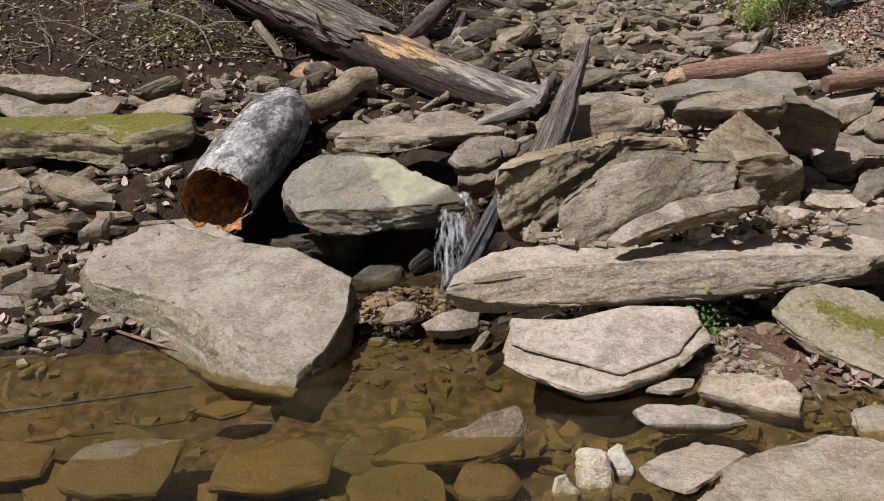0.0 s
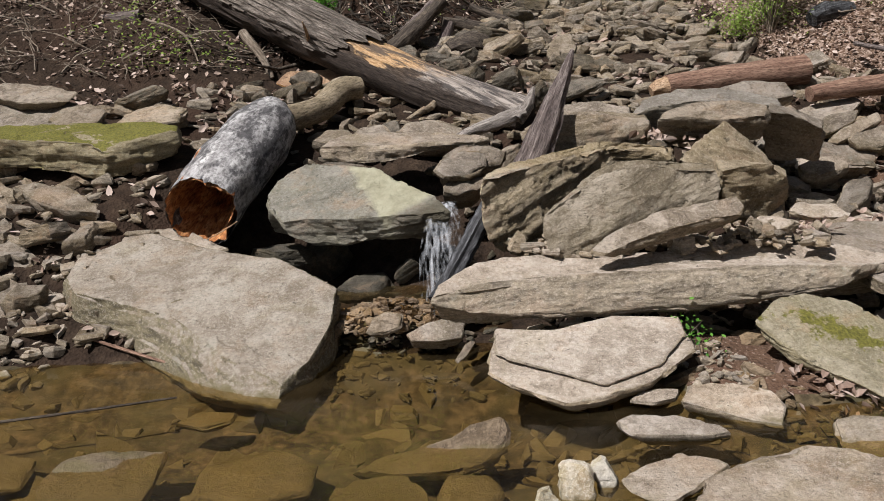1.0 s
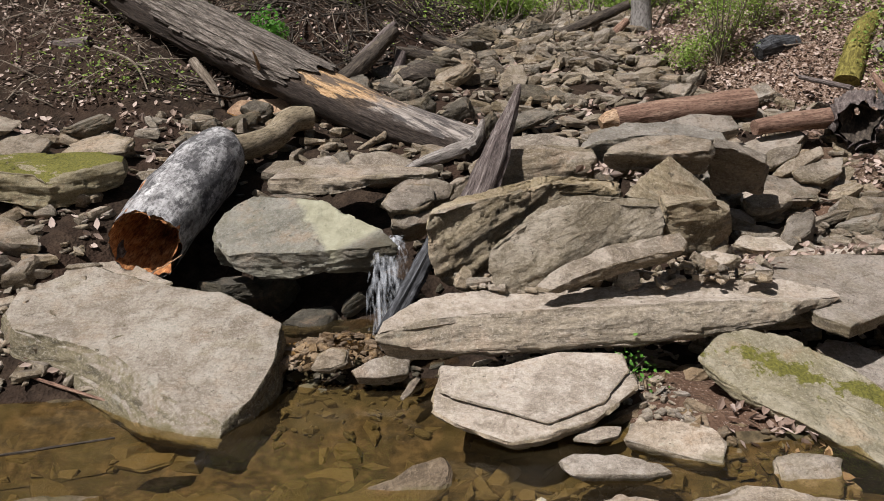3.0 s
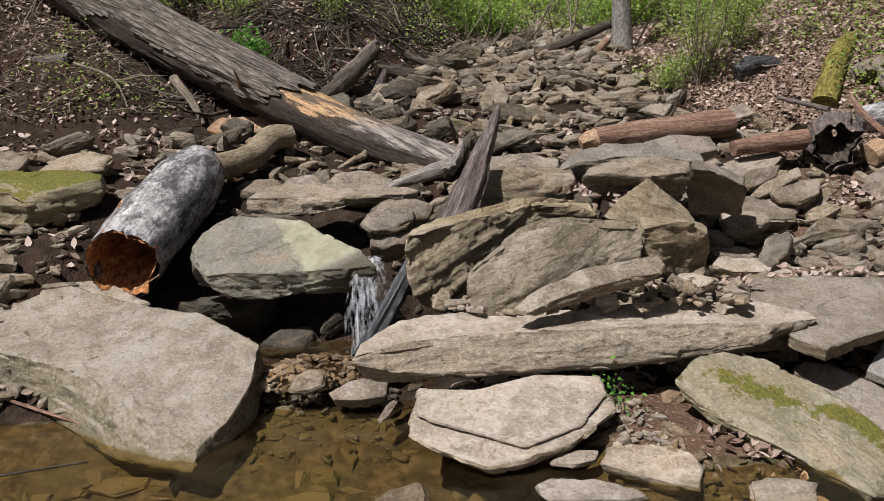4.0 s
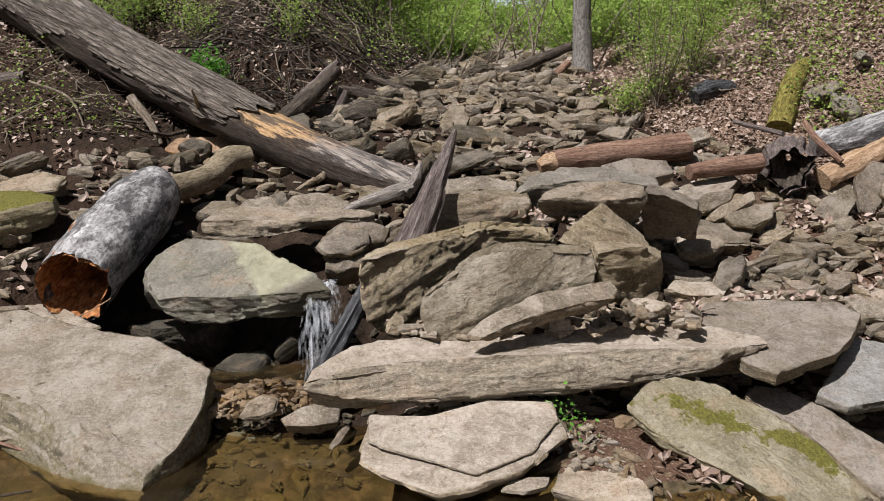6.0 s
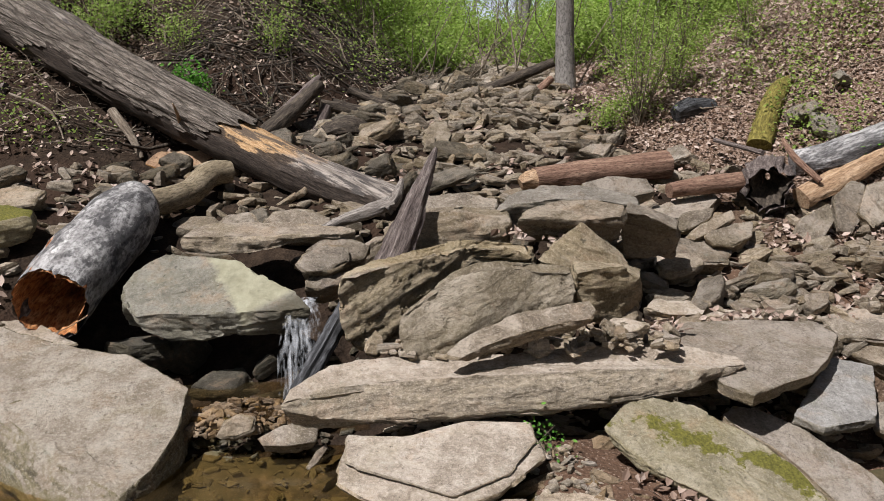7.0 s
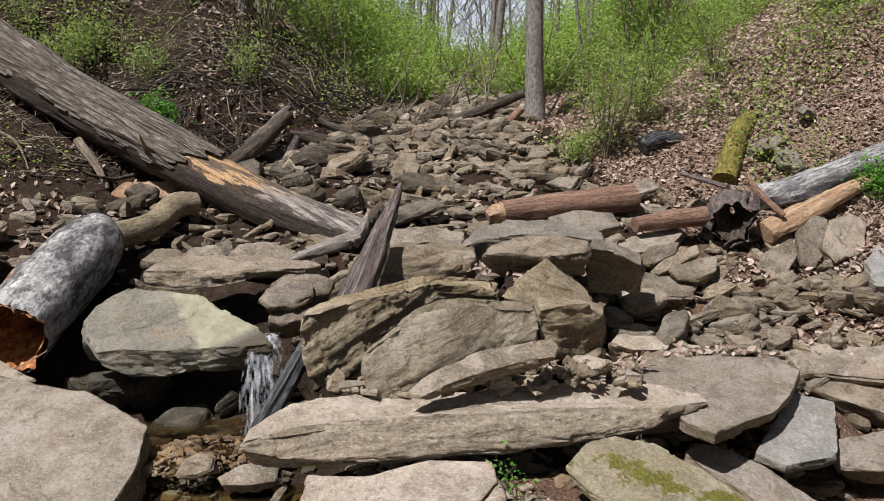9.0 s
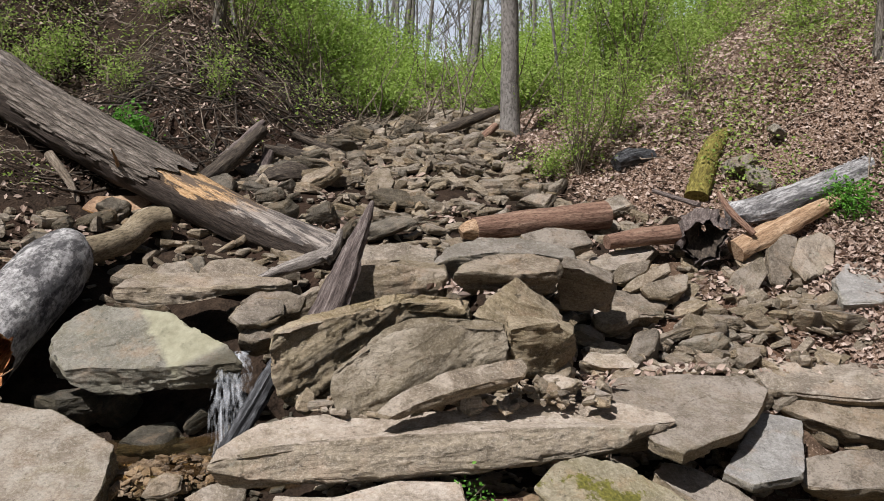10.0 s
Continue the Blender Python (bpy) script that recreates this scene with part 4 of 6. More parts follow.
rock("rock", "upright pale quartz-white stone in the stream", (0.59, 3.12, 0.05), (75, 0), [(-0.06, 0.10), (-0.01, 0.11), (0.06, 0.09), (0.09, -0.02), (0.07, -0.13), (-0.06, -0.13), (-0.07, -0.01)], .12, m=STONE_WHITE, bed=(70, 20), edge=.02)
rock("rock", "upright pale tan stone in the stream", (0.73, 3.19, 0.04), (70, 0), [(-0.06, 0.06), (-0.01, 0.09), (0.02, 0.04), (0.06, -0.03), (0.02, -0.09), (-0.04, -0.07)], .1, m=STONE_WHITE, bed=(70, 20), edge=.02)
rock("rock", "small white stone in the stream", (0.47, 3.05, 0.01), (70, 0), [(-0.05, -0.00), (-0.03, 0.07), (0.02, 0.08), (0.07, 0.01), (0.05, -0.07), (-0.04, -0.07)], .1, m=STONE_WHITE, bed=(60, 20), edge=.02)
rock("boulder", "brown stone half sunk in the pool with a wet pale tip", (0.09, 3.59, 0), (35, -8), [(0.03, 0.07), (0.16, 0.12), (0.28, 0.13), (0.29, 0.05), (0.27, -0.04), (0.18, -0.10), (0.00, -0.12), (-0.27, -0.09), (-0.45, -0.03), (-0.34, 0.02), (-0.16, 0.03)], .1, m=STONE_WET, edge=.03)
rock("rock", "grey-brown layered stone in the stream bed", (-0.23, 4.82, 0.19), (50, 0), [(-0.13, -0.06), (-0.07, 0.04), (0.01, 0.08), (0.11, 0.05), (0.09, -0.04), (-0.02, -0.08)], .12)
rock("rock", "grey-brown layered stone in the stream bed", (0.06, 4.75, 0.15), (45, 0), [(-0.19, -0.01), (-0.07, 0.06), (0.09, 0.09), (0.17, 0.05), (0.15, -0.06), (-0.01, -0.08), (-0.16, -0.07)], .15)
rock("rock", "grey-brown layered stone in the stream bed", (0.21, 4.51, 0.11), (60, 30), [(-0.04, -0.08), (-0.03, 0.03), (0.01, 0.10), (0.04, 0.08), (0.02, -0.03), (-0.01, -0.09)], .05)
rock("rock", "grey-brown layered stone in the stream bed", (-2.49, 6.08, 0.75), (19, 0), [(-0.39, 0.19), (-0.24, 0.24), (0.03, 0.14), (0.29, -0.09), (0.34, -0.23), (0.12, -0.19), (-0.15, -0.04)], .15)
rock("rock", "grey-brown layered stone in the stream bed", (-3.06, 6.18, 0.74), (24, 0), [(-0.25, 0.05), (-0.25, 0.27), (0.05, 0.24), (0.24, 0.02), (0.24, -0.12), (0.09, -0.24), (-0.11, -0.22)], .2)
rock("rock", "grey-brown layered stone in the stream bed", (-2.85, 5.7, 0.47), (34, 0), [(-0.30, 0.02), (-0.24, 0.20), (-0.02, 0.22), (0.15, 0.15), (0.35, -0.06), (0.24, -0.20), (0.02, -0.19), (-0.22, -0.13)], .25)
rock("rock", "grey-brown layered stone in the stream bed", (-2.7, 5.4, 0.34), (30, 0), [(-0.20, -0.01), (-0.16, 0.09), (0.05, 0.09), (0.20, -0.01), (0.17, -0.08), (-0.05, -0.06)], .1)
rock("rock", "grey-brown layered stone in the stream bed", (-2.68, 5.21, 0.21), (34, 0), [(-0.16, -0.00), (-0.14, 0.18), (0.03, 0.14), (0.14, -0.02), (0.16, -0.14), (-0.05, -0.16)], .15)
rock("rock", "grey-brown layered stone in the stream bed", (-2.08, 7.1, 1.17), (14, 0), [(-0.27, -0.14), (-0.20, 0.12), (-0.01, 0.26), (0.24, 0.10), (0.23, -0.14), (0.02, -0.23)], .1)
rock("rock", "grey-brown layered stone in the stream bed", (-3.07, 7.19, 1.22), (20, 0), [(-0.52, 0.07), (-0.41, 0.26), (0.10, 0.26), (0.42, 0.07), (0.43, -0.17), (0.18, -0.29), (-0.19, -0.21)], .13)
rock("rock", "grey-brown layered stone in the stream bed", (-3.15, 7.38, 1.36), (15, 0), [(-0.51, 0.09), (-0.45, 0.28), (0.11, 0.14), (0.42, -0.03), (0.41, -0.22), (0.02, -0.23)], .1)
rock("rock", "grey-brown layered stone in the stream bed", (-2.65, 7.07, 1.19), (19, 0), [(-0.24, -0.05), (-0.16, 0.14), (0.04, 0.22), (0.20, 0.05), (0.19, -0.14), (-0.01, -0.20)], .12)
rock("rock", "small pale flat stone behind the tilted slab", (-1.63, 5.81, 0.48), (10, 0), [(-0.30, 0.08), (-0.22, 0.20), (-0.05, 0.20), (0.37, -0.16), (0.25, -0.23), (-0.08, -0.07)], .1, m=STONE_PALE)
rock("rock", "grey-brown layered stone in the stream bed", (0.24, 5.8, 0.91), (39, 0), [(-0.17, -0.04), (-0.12, 0.05), (0.02, 0.12), (0.16, 0.09), (0.18, -0.03), (0.05, -0.11), (-0.10, -0.11)], .2)
rock("rock", "grey-brown layered stone in the stream bed", (0.25, 5.75, 0.78), (39, 0), [(-0.13, 0.00), (-0.07, 0.08), (0.08, 0.09), (0.18, 0.04), (0.11, -0.05), (-0.03, -0.09), (-0.13, -0.06)], .2)
rock("rock", "grey-brown layered stone in the stream bed", (0.38, 5.95, 0.93), (34, 0), [(-0.25, 0.01), (-0.16, 0.09), (0.07, 0.10), (0.18, 0.02), (0.14, -0.10), (0.02, -0.12)], .2)
rock("boulder", "reddish brown stone lying just under the water", (-1.44, 3.47, -0.012), (9, 3), [(-0.25, -0.05), (-0.21, 0.15), (-0.01, 0.23), (0.25, 0.22), (0.25, -0.04), (0.23, -0.17), (-0.06, -0.19), (-0.21, -0.13)], .1, m=STONE_WET)
rock("rock_slab", "flat brown stone under the pool water", (-0.76, 3.57, -0.09), (4, 0), [(-0.29, -0.14), (-0.28, 0.14), (0.04, 0.26), (0.27, 0.10), (0.26, -0.13), (0.01, -0.21)], .08, m=STONE_WET)
rock("rock_slab", "olive brown flat stone under the pool water", (-0.21, 3.37, -0.09), (4, 0), [(-0.22, 0.00), (-0.14, 0.15), (0.11, 0.18), (0.21, 0.02), (0.23, -0.19), (-0.19, -0.16)], .08, m=STONE_WET)
rock("rock_slab", "flat brown stone under the pool water", (0.17, 3.39, -0.1), (4, 0), [(-0.14, 0.01), (-0.09, 0.14), (0.11, 0.12), (0.16, -0.01), (0.09, -0.13), (-0.10, -0.12)], .08, m=STONE_WET)
rock("rock_slab", "dark flat stone under the pool water", (-1.1, 4.11, -0.04), (4, 0), [(-0.17, -0.02), (-0.08, 0.08), (0.13, 0.07), (0.12, -0.02), (-0.01, -0.09)], .06, m=STONE_WET)
rock("rock_slab", "flat brown stone under the pool water", (-2.05, 3.77, -0.09), (2, 0), [(-0.27, 0.12), (-0.08, 0.18), (0.19, 0.08), (0.21, -0.18), (-0.06, -0.21)], .06, m=STONE_WET)
rock("rock_slab", "pale sunlit flat stone on the pile", (3.06, 6.92, 1.01), (19, 0), [(-0.29, -0.01), (-0.06, 0.12), (0.31, 0.23), (0.32, 0.11), (0.18, -0.07), (-0.11, -0.20), (-0.32, -0.21)], .15, m=STONE_PALE)
rock("rock", "grey-brown layered stone in the stream bed", (3.02, 6.65, 0.95), (29, -15), [(-0.22, -0.01), (-0.01, 0.10), (0.22, 0.06), (0.13, -0.05), (-0.11, -0.11)], .1)
rock("rock", "grey-brown layered stone in the stream bed", (3.15, 6.58, 0.9), (29, -15), [(-0.25, -0.03), (0.01, 0.08), (0.23, 0.12), (0.20, 0.01), (-0.01, -0.06), (-0.18, -0.09)], .1)
rock("rock", "grey-brown layered stone in the stream bed", (3.26, 6.49, 0.85), (34, 0), [(-0.21, -0.01), (-0.05, 0.12), (0.23, 0.14), (0.17, -0.02), (-0.01, -0.12), (-0.16, -0.10)], .15)
rock("rock", "grey-brown layered stone in the stream bed", (2.98, 6.41, 0.76), (24, 8), [(-0.25, -0.02), (-0.10, 0.15), (0.09, 0.19), (0.29, 0.05), (0.20, -0.13), (-0.05, -0.16), (-0.20, -0.08)], .16)
rock("rock", "grey-brown layered stone in the stream bed", (2.76, 6.21, 0.71), (29, 0), [(-0.16, 0.01), (0.01, 0.11), (0.19, 0.09), (0.18, -0.03), (-0.06, -0.12), (-0.16, -0.08)], .15)
rock("rock", "grey-brown layered stone in the stream bed", (4, 6.66, 0.85), (44, -20), [(-0.21, -0.01), (-0.02, 0.13), (0.22, 0.15), (0.18, 0.01), (0.01, -0.12), (-0.21, -0.16)], .25)
rock("rock", "grey-brown layered stone in the stream bed", (4.39, 6.83, 0.98), (49, 0), [(-0.11, 0.11), (0.08, 0.26), (0.20, 0.22), (0.08, -0.10), (-0.07, -0.26), (-0.18, -0.21)], .25)
rock("rock", "grey-brown layered stone in the stream bed", (4.66, 6.83, 1.01), (46, 10), [(-0.25, -0.14), (-0.12, 0.15), (0.14, 0.27), (0.24, 0.18), (0.13, -0.13), (-0.14, -0.29)], .25)
rock("boulder", "smooth bluish grey boulder among dead leaves", (4.94, 6.53, 0.87), (24, 0), [(-0.27, 0.03), (-0.06, 0.23), (0.34, 0.33), (0.37, 0.03), (-0.02, -0.31), (-0.36, -0.30)], .25, m=STONE_BLUE)
rock("rock", "grey-brown layered stone in the stream bed", (3.98, 6.5, 0.74), (34, -20), [(-0.16, 0.00), (-0.02, 0.09), (0.12, 0.07), (0.11, -0.02), (-0.05, -0.11)], .14)
rock("rock", "grey-brown layered stone in the stream bed", (3.68, 6.79, 0.82), (29, 0), [(-0.18, -0.02), (-0.05, 0.07), (0.18, 0.07), (0.16, -0.05), (-0.08, -0.08)], .12)
rock("rock", "grey-brown layered stone in the stream bed", (3.63, 6.66, 0.75), (29, 0), [(-0.19, -0.01), (-0.06, 0.07), (0.17, 0.07), (0.15, -0.03), (-0.09, -0.08)], .12)
rock("rock", "grey-brown layered stone in the stream bed", (3.56, 6.51, 0.66), (29, 0), [(-0.23, -0.02), (-0.08, 0.10), (0.17, 0.10), (0.18, -0.05), (-0.04, -0.11)], .16)
rock("rock", "grey-brown layered stone in the stream bed", (3.87, 6.39, 0.63), (29, 0), [(-0.19, -0.02), (-0.04, 0.09), (0.18, 0.07), (0.14, -0.05), (-0.08, -0.09)], .14)
rock("rock", "grey-brown layered stone in the stream bed", (3.84, 6.29, 0.54), (34, -10), [(-0.19, 0.00), (-0.02, 0.10), (0.14, 0.04), (0.10, -0.07), (-0.05, -0.07)], .16)
rock("rock", "grey-brown layered stone in the stream bed", (4.09, 6.2, 0.5), (34, 0), [(-0.16, -0.05), (-0.02, 0.11), (0.15, 0.13), (0.13, -0.00), (0.01, -0.10), (-0.13, -0.10)], .16)
rock("rock", "grey-brown layered stone in the stream bed", (4.56, 6.04, 0.46), (29, -30), [(-0.27, 0.00), (-0.05, 0.09), (0.26, 0.11), (0.25, -0.02), (0.00, -0.08), (-0.23, -0.08)], .14)
rock("rock", "pale orange stone below the split log", (4.23, 6.99, 0.94), (25, 0), [(-0.18, 0.02), (0.01, 0.11), (0.19, 0.06), (0.10, -0.07), (-0.13, -0.10)], .12, m=STONE_PALE)
rock("rock", "grey-brown layered stone in the stream bed", (0.05, 6.76, 1), (39, 0), [(-0.30, -0.05), (-0.19, 0.09), (0.05, 0.13), (0.25, 0.03), (0.27, -0.11), (-0.06, -0.12)], .25)
rock("rock", "grey-brown layered stone in the stream bed", (-0.4, 6.84, 0.97), (34, 0), [(-0.17, -0.04), (-0.09, 0.11), (0.09, 0.13), (0.17, 0.01), (0.12, -0.09), (-0.09, -0.10)], .2)
rock("rock", "grey-brown layered stone in the stream bed", (-0.66, 6.9, 0.96), (24, 0), [(-0.19, -0.03), (-0.09, 0.11), (0.10, 0.09), (0.15, -0.04), (0.00, -0.12)], .16)
rock("boulder", "rust-orange stone jutting from the bank", (-1.03, 8.26, 1.3), (35, 0), [(-0.29, -0.03), (-0.20, 0.12), (0.22, 0.14), (0.30, 0.02), (0.13, -0.13), (-0.15, -0.11)], .2, m=STONE_RUST)
rock("rock", "grey-brown layered stone in the stream bed", (1.28, 8.59, 1.46), (39, 0), [(-0.15, -0.05), (-0.05, 0.16), (0.11, 0.20), (0.15, 0.02), (0.06, -0.17), (-0.11, -0.16)], .3)
rock("rock", "grey-brown layered stone in the stream bed", (2.52, 6.9, 1.17), (30, 0), [(-0.30, 0.05), (-0.08, 0.15), (0.26, 0.10), (0.29, -0.06), (0.07, -0.14), (-0.23, -0.09)], .16)
rock("rock", "flat propped stone with a dark gap below", (3.18, 6.31, 0.51), (22, 4), [(-0.42, -0.01), (-0.30, 0.14), (0.05, 0.17), (0.26, 0.08), (0.37, -0.04), (0.35, -0.12), (0.16, -0.09), (-0.10, -0.07), (-0.39, -0.06)], .08, m=STONE_PALE, under=.4, res=.018)
rock("rock", "reddish grey block of stone beside the flat slab", (2.63, 5.89, 0.48), (24, 0), [(-0.23, -0.00), (-0.13, 0.08), (0.01, 0.08), (0.25, 0.01), (0.18, -0.10), (-0.08, -0.09)], .2, m=STONE_PALE)
rock("rock", "low tan stone among the pile", (2.81, 6.09, 0.5), (24, 6), [(-0.25, 0.02), (-0.15, 0.07), (0.05, 0.04), (0.26, 0.00), (0.22, -0.08), (0.03, -0.05), (-0.18, -0.05)], .16)
rock("rock", "low tan stone among the pile", (3.09, 5.84, 0.43), (16, 0), [(-0.26, -0.00), (-0.15, 0.07), (0.10, 0.07), (0.26, 0.00), (0.16, -0.08), (-0.12, -0.07)], .2, m=STONE_PALE)
rock("rock", "small brown stone in the pile", (3.81, 6.33, 0.53), (30, -14), [(-0.17, -0.04), (-0.05, 0.07), (0.08, 0.10), (0.15, 0.02), (0.09, -0.06), (-0.09, -0.09)], .2)
rock("rock", "rounded brown stone below the leaf drift", (4.13, 6.25, 0.45), (38, 0), [(-0.12, -0.01), (-0.04, 0.08), (0.07, 0.11), (0.12, 0.01), (0.06, -0.09), (-0.11, -0.11)], .2)
rock("rock", "small brown stone in the pile", (3.93, 6.3, 0.47), (34, -12), [(-0.13, -0.03), (-0.03, 0.05), (0.08, 0.05), (0.10, -0.02), (-0.01, -0.08)], .16)
rock("rock", "pale low stone strip beside the flat slab", (3.77, 5.96, 0.41), (14, 0), [(-0.19, 0.02), (-0.08, 0.10), (0.11, 0.06), (0.27, -0.05), (0.07, -0.10), (-0.16, -0.05)], .16, m=STONE_PALE)
rock("rock", "flat tan stone below the leaf drift", (4.16, 5.98, 0.38), (18, 0), [(-0.24, 0.01), (-0.09, 0.07), (0.18, 0.08), (0.34, -0.02), (0.04, -0.08), (-0.21, -0.07)], .16, m=STONE_PALE)
rock("rock", "grey-brown stone on the shaded pile", (3.81, 6.98, 0.78), (30, 0), [(-0.14, 0.07), (0.02, 0.11), (0.15, -0.00), (0.08, -0.10), (-0.11, -0.05)], .2)
rock("rock", "tan block of stone under the flagstone", (2.81, 6.35, 0.7), (28, 4), [(-0.19, -0.05), (-0.14, 0.06), (0.07, 0.09), (0.20, 0.06), (0.14, -0.03), (-0.07, -0.10)], .2, m=STONE_PALE)
rock("rock", "brown stone wedged beside the narrow slab", (2.07, 5.23, 0.64), (26, -8), [(-0.12, 0.01), (-0.04, 0.08), (0.07, 0.09), (0.11, -0.00), (0.04, -0.09), (-0.08, -0.09)], .2)
rock("rock", "pale stone wedged beside the narrow slab", (1.98, 4.95, 0.64), (24, -8), [(-0.14, 0.03), (-0.05, 0.10), (0.06, 0.05), (0.15, -0.02), (0.07, -0.08), (-0.08, -0.08)], .2, m=STONE_PALE)
top_ob = new("upper_layer", mesh_of("upper_layer", upper[0], STONE_PALE))
top_ob.parent = slab_c
top_ob.matrix_world = upper[1] @ pose(0, 0, 0.032)


# ---- loose stones ----
def stone_kinds(count, seed, cuts=2):
    """Angular plates and blocks, as they break from layered rock."""
    rnd = random.Random(seed)
    made = []
    for k in range(count):
        bm = bmesh.new()
        n, flat, thick = rnd.randint(4, 6), rnd.uniform(0.45, 0.85), rnd.uniform(0.09, 0.2)
        turn = rnd.uniform(0, 6.3)
        tip = (rnd.uniform(-0.15, 0.15), rnd.uniform(-0.15, 0.15))
        for i in range(n):
            a = turn + (i + rnd.uniform(-0.32, 0.32)) * 2 * math.pi / n
            r = rnd.uniform(0.4, 0.6)
            x, y = r * math.cos(a), r * math.sin(a) * flat
            for z, w in ((thick, rnd.uniform(0.72, 1.0)), (-thick, rnd.uniform(0.7, 1.05)), (rnd.uniform(-0.5, 0.5) * thick, 1.08)):
                bm.verts.new((x * w, y * w, z + (tip[0] * x + tip[1] * y) * (z > 0)))
        hull = bmesh.ops.convex_hull(bm, input=bm.verts)
        bmesh.ops.delete(bm, geom=[g for g in hull["geom_interior"] if isinstance(g, bmesh.types.BMVert)], context="VERTS")
        if cuts:
            bmesh.ops.bevel(bm, geom=bm.edges, offset=0.02, segments=1, affect="EDGES")
            bmesh.ops.triangulate(bm, faces=bm.faces)
            for _ in range(cuts):
                bmesh.ops.subdivide_edges(bm, edges=[e for e in bm.edges if e.calc_length() > 0.07], cuts=1)
                bmesh.ops.triangulate(bm, faces=bm.faces)
            bm.normal_update()
            weather(bm, 0.2, 1.7, k * 0.61 + seed)
        made.append(mesh_of("rock", bm, STONE, crease=0.42))
    return made


KINDS = stone_kinds(24, 4)
rng = random.Random(11)
PLACED = []


def free(x, y, r):
    for hx, hy, rx, ry in HAND:
        if abs(x - hx) < rx * 0.85 + r * 0.3 and abs(y - hy) < ry * 0.85 + r * 0.3:
            return False
    return all((x - px) ** 2 + (y - py) ** 2 > (0.56 * (r + pr)) ** 2 for px, py, pr in PLACED)


def loose(x, y, size, material=None, lift=0.0, lean=None):
    me = rng.choice(KINDS)
    ob = new("rock", me)
    s = size * rng.uniform(0.85, 1.15)
    rx, ry = lean or (rng.gauss(17, 14), rng.gauss(-9, 14))
    ob.matrix_world = pose(x, y, gz(x, y) + 0.2 * s + lift, rx, ry, rng.uniform(-35, 35)) @ Matrix.Diagonal((s, s * rng.uniform(0.7, 1.0), s * rng.uniform(0.7, 1.5), 1))
    if material:
        ob.material_slots[0].link = "OBJECT"
        ob.material_slots[0].material = material
    PLACED.append((x, y, size / 2))
    return tagged(ob, "loose flat grey-brown stone in the stream bed", "rock", "loose stones")


def bed_limits(y):
    left = float(line(y, (4.9, -3.6), (7.0, -3.6), (7.5, -2.8), (8.0, -1.4), (8.6, -0.5), (9.6, 0.6), (11, 1.2), (16, 2.1)))
    right = float(line(y, (4.4, 4.6), (7, 4.3), (7.7, 3.9), (8.2, 3.3), (8.8, 2.85), (9.3, 2.7), (11, 3.0), (16, 4.3)))
    return left, right


made = 0
for size, want in ((0.6, 28), (0.44, 70), (0.3, 75)):
    tries = 0
    while want and tries < 4000:
        tries += 1
        y = rng.uniform(5.2, 12.5)
        lo, hi = bed_limits(y)
        x = rng.uniform(lo, hi)
        if -1.0 < x < 0.6 and y < 5.9 or not free(x, y, size / 2):
            continue
        damp = loose(x, y, size * float(line(y, (7.0, 1.0), (8.5, 0.66), (11, 0.55))))
        # stones by the trunk and bank foot take the copy with shade in its colour
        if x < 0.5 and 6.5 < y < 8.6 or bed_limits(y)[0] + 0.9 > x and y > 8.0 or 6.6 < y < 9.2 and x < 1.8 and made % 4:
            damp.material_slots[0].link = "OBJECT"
            damp.material_slots[0].material = STONE_DAMP_SHADED
        made += 1
        want -= 1


for k in range(42):
    for tries in range(60):
        y = rng.uniform(5.0, 7.1)
        x = rng.uniform(2.15, 4.7)
        size = rng.choice((0.15, 0.2, 0.28, 0.36))
        if bed_limits(y)[1] + 0.2 > x and free(x, y, size * 0.36):
            loose(x, y, size, rng.choice((STONE, STONE, STONE_PALE, STONE_GREY)), 0.0, (rng.gauss(14, 12), rng.gauss(-6, 14)))
            break


for x, y, size, lean in ((4.56, 8.05, 0.42, (58, -25)), (4.68, 7.9, 0.4, (62, 20)), (5.06, 8.3, 0.3, (40, 10))):
    loose(x, y, size, STONE_GREY, 0.06, lean)
# dark-toned stones added under the waterfall boulder to cover a sunlit strip of soil
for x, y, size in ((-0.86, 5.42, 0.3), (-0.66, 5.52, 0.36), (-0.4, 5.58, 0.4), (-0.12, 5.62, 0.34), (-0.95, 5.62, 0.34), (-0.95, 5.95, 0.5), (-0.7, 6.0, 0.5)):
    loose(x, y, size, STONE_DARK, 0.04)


def joined_stones(name, label, spots, seed, material):
    """Many small stones as one mesh."""
    kinds = []
    for me in stone_kinds(9, seed, 0):
        kinds.append((np.array([v.co[:] for v in me.vertices]), [tuple(p.vertices) for p in me.polygons]))
        bpy.data.meshes.remove(me)
    verts, faces = [], []
    r = random.Random(seed)
    for x, y, z, s in spots:
        co, fs = r.choice(kinds)
        m = np.array(pose(x, y, z, r.gauss(12, 14), r.gauss(0, 14), r.uniform(0, 360)))
        k = len(verts)
        verts += ((co * (s, s * r.uniform(0.6, 1), s * r.uniform(0.6, 1.3))) @ m[:3, :3].T + m[:3, 3]).tolist()
        faces += [tuple(i + k for i in f) for f in fs]
    tagged(new(name, soup(name, verts, faces, material, flat=True)), label, "stones", kind="stuff")


def spots_in(count, seed, x0, x1, y0, y1, s0, s1, test=None):
    r = random.Random(seed)
    out = []
    while len(out) < count:
        x, y = r.uniform(x0, x1), r.uniform(y0, y1)
        if test and not test(x, y):
            continue
        s = s0 + (s1 - s0) * r.random() ** 2.2
        out.append((x, y, gz(x, y) + 0.1 * s, s))
    return out


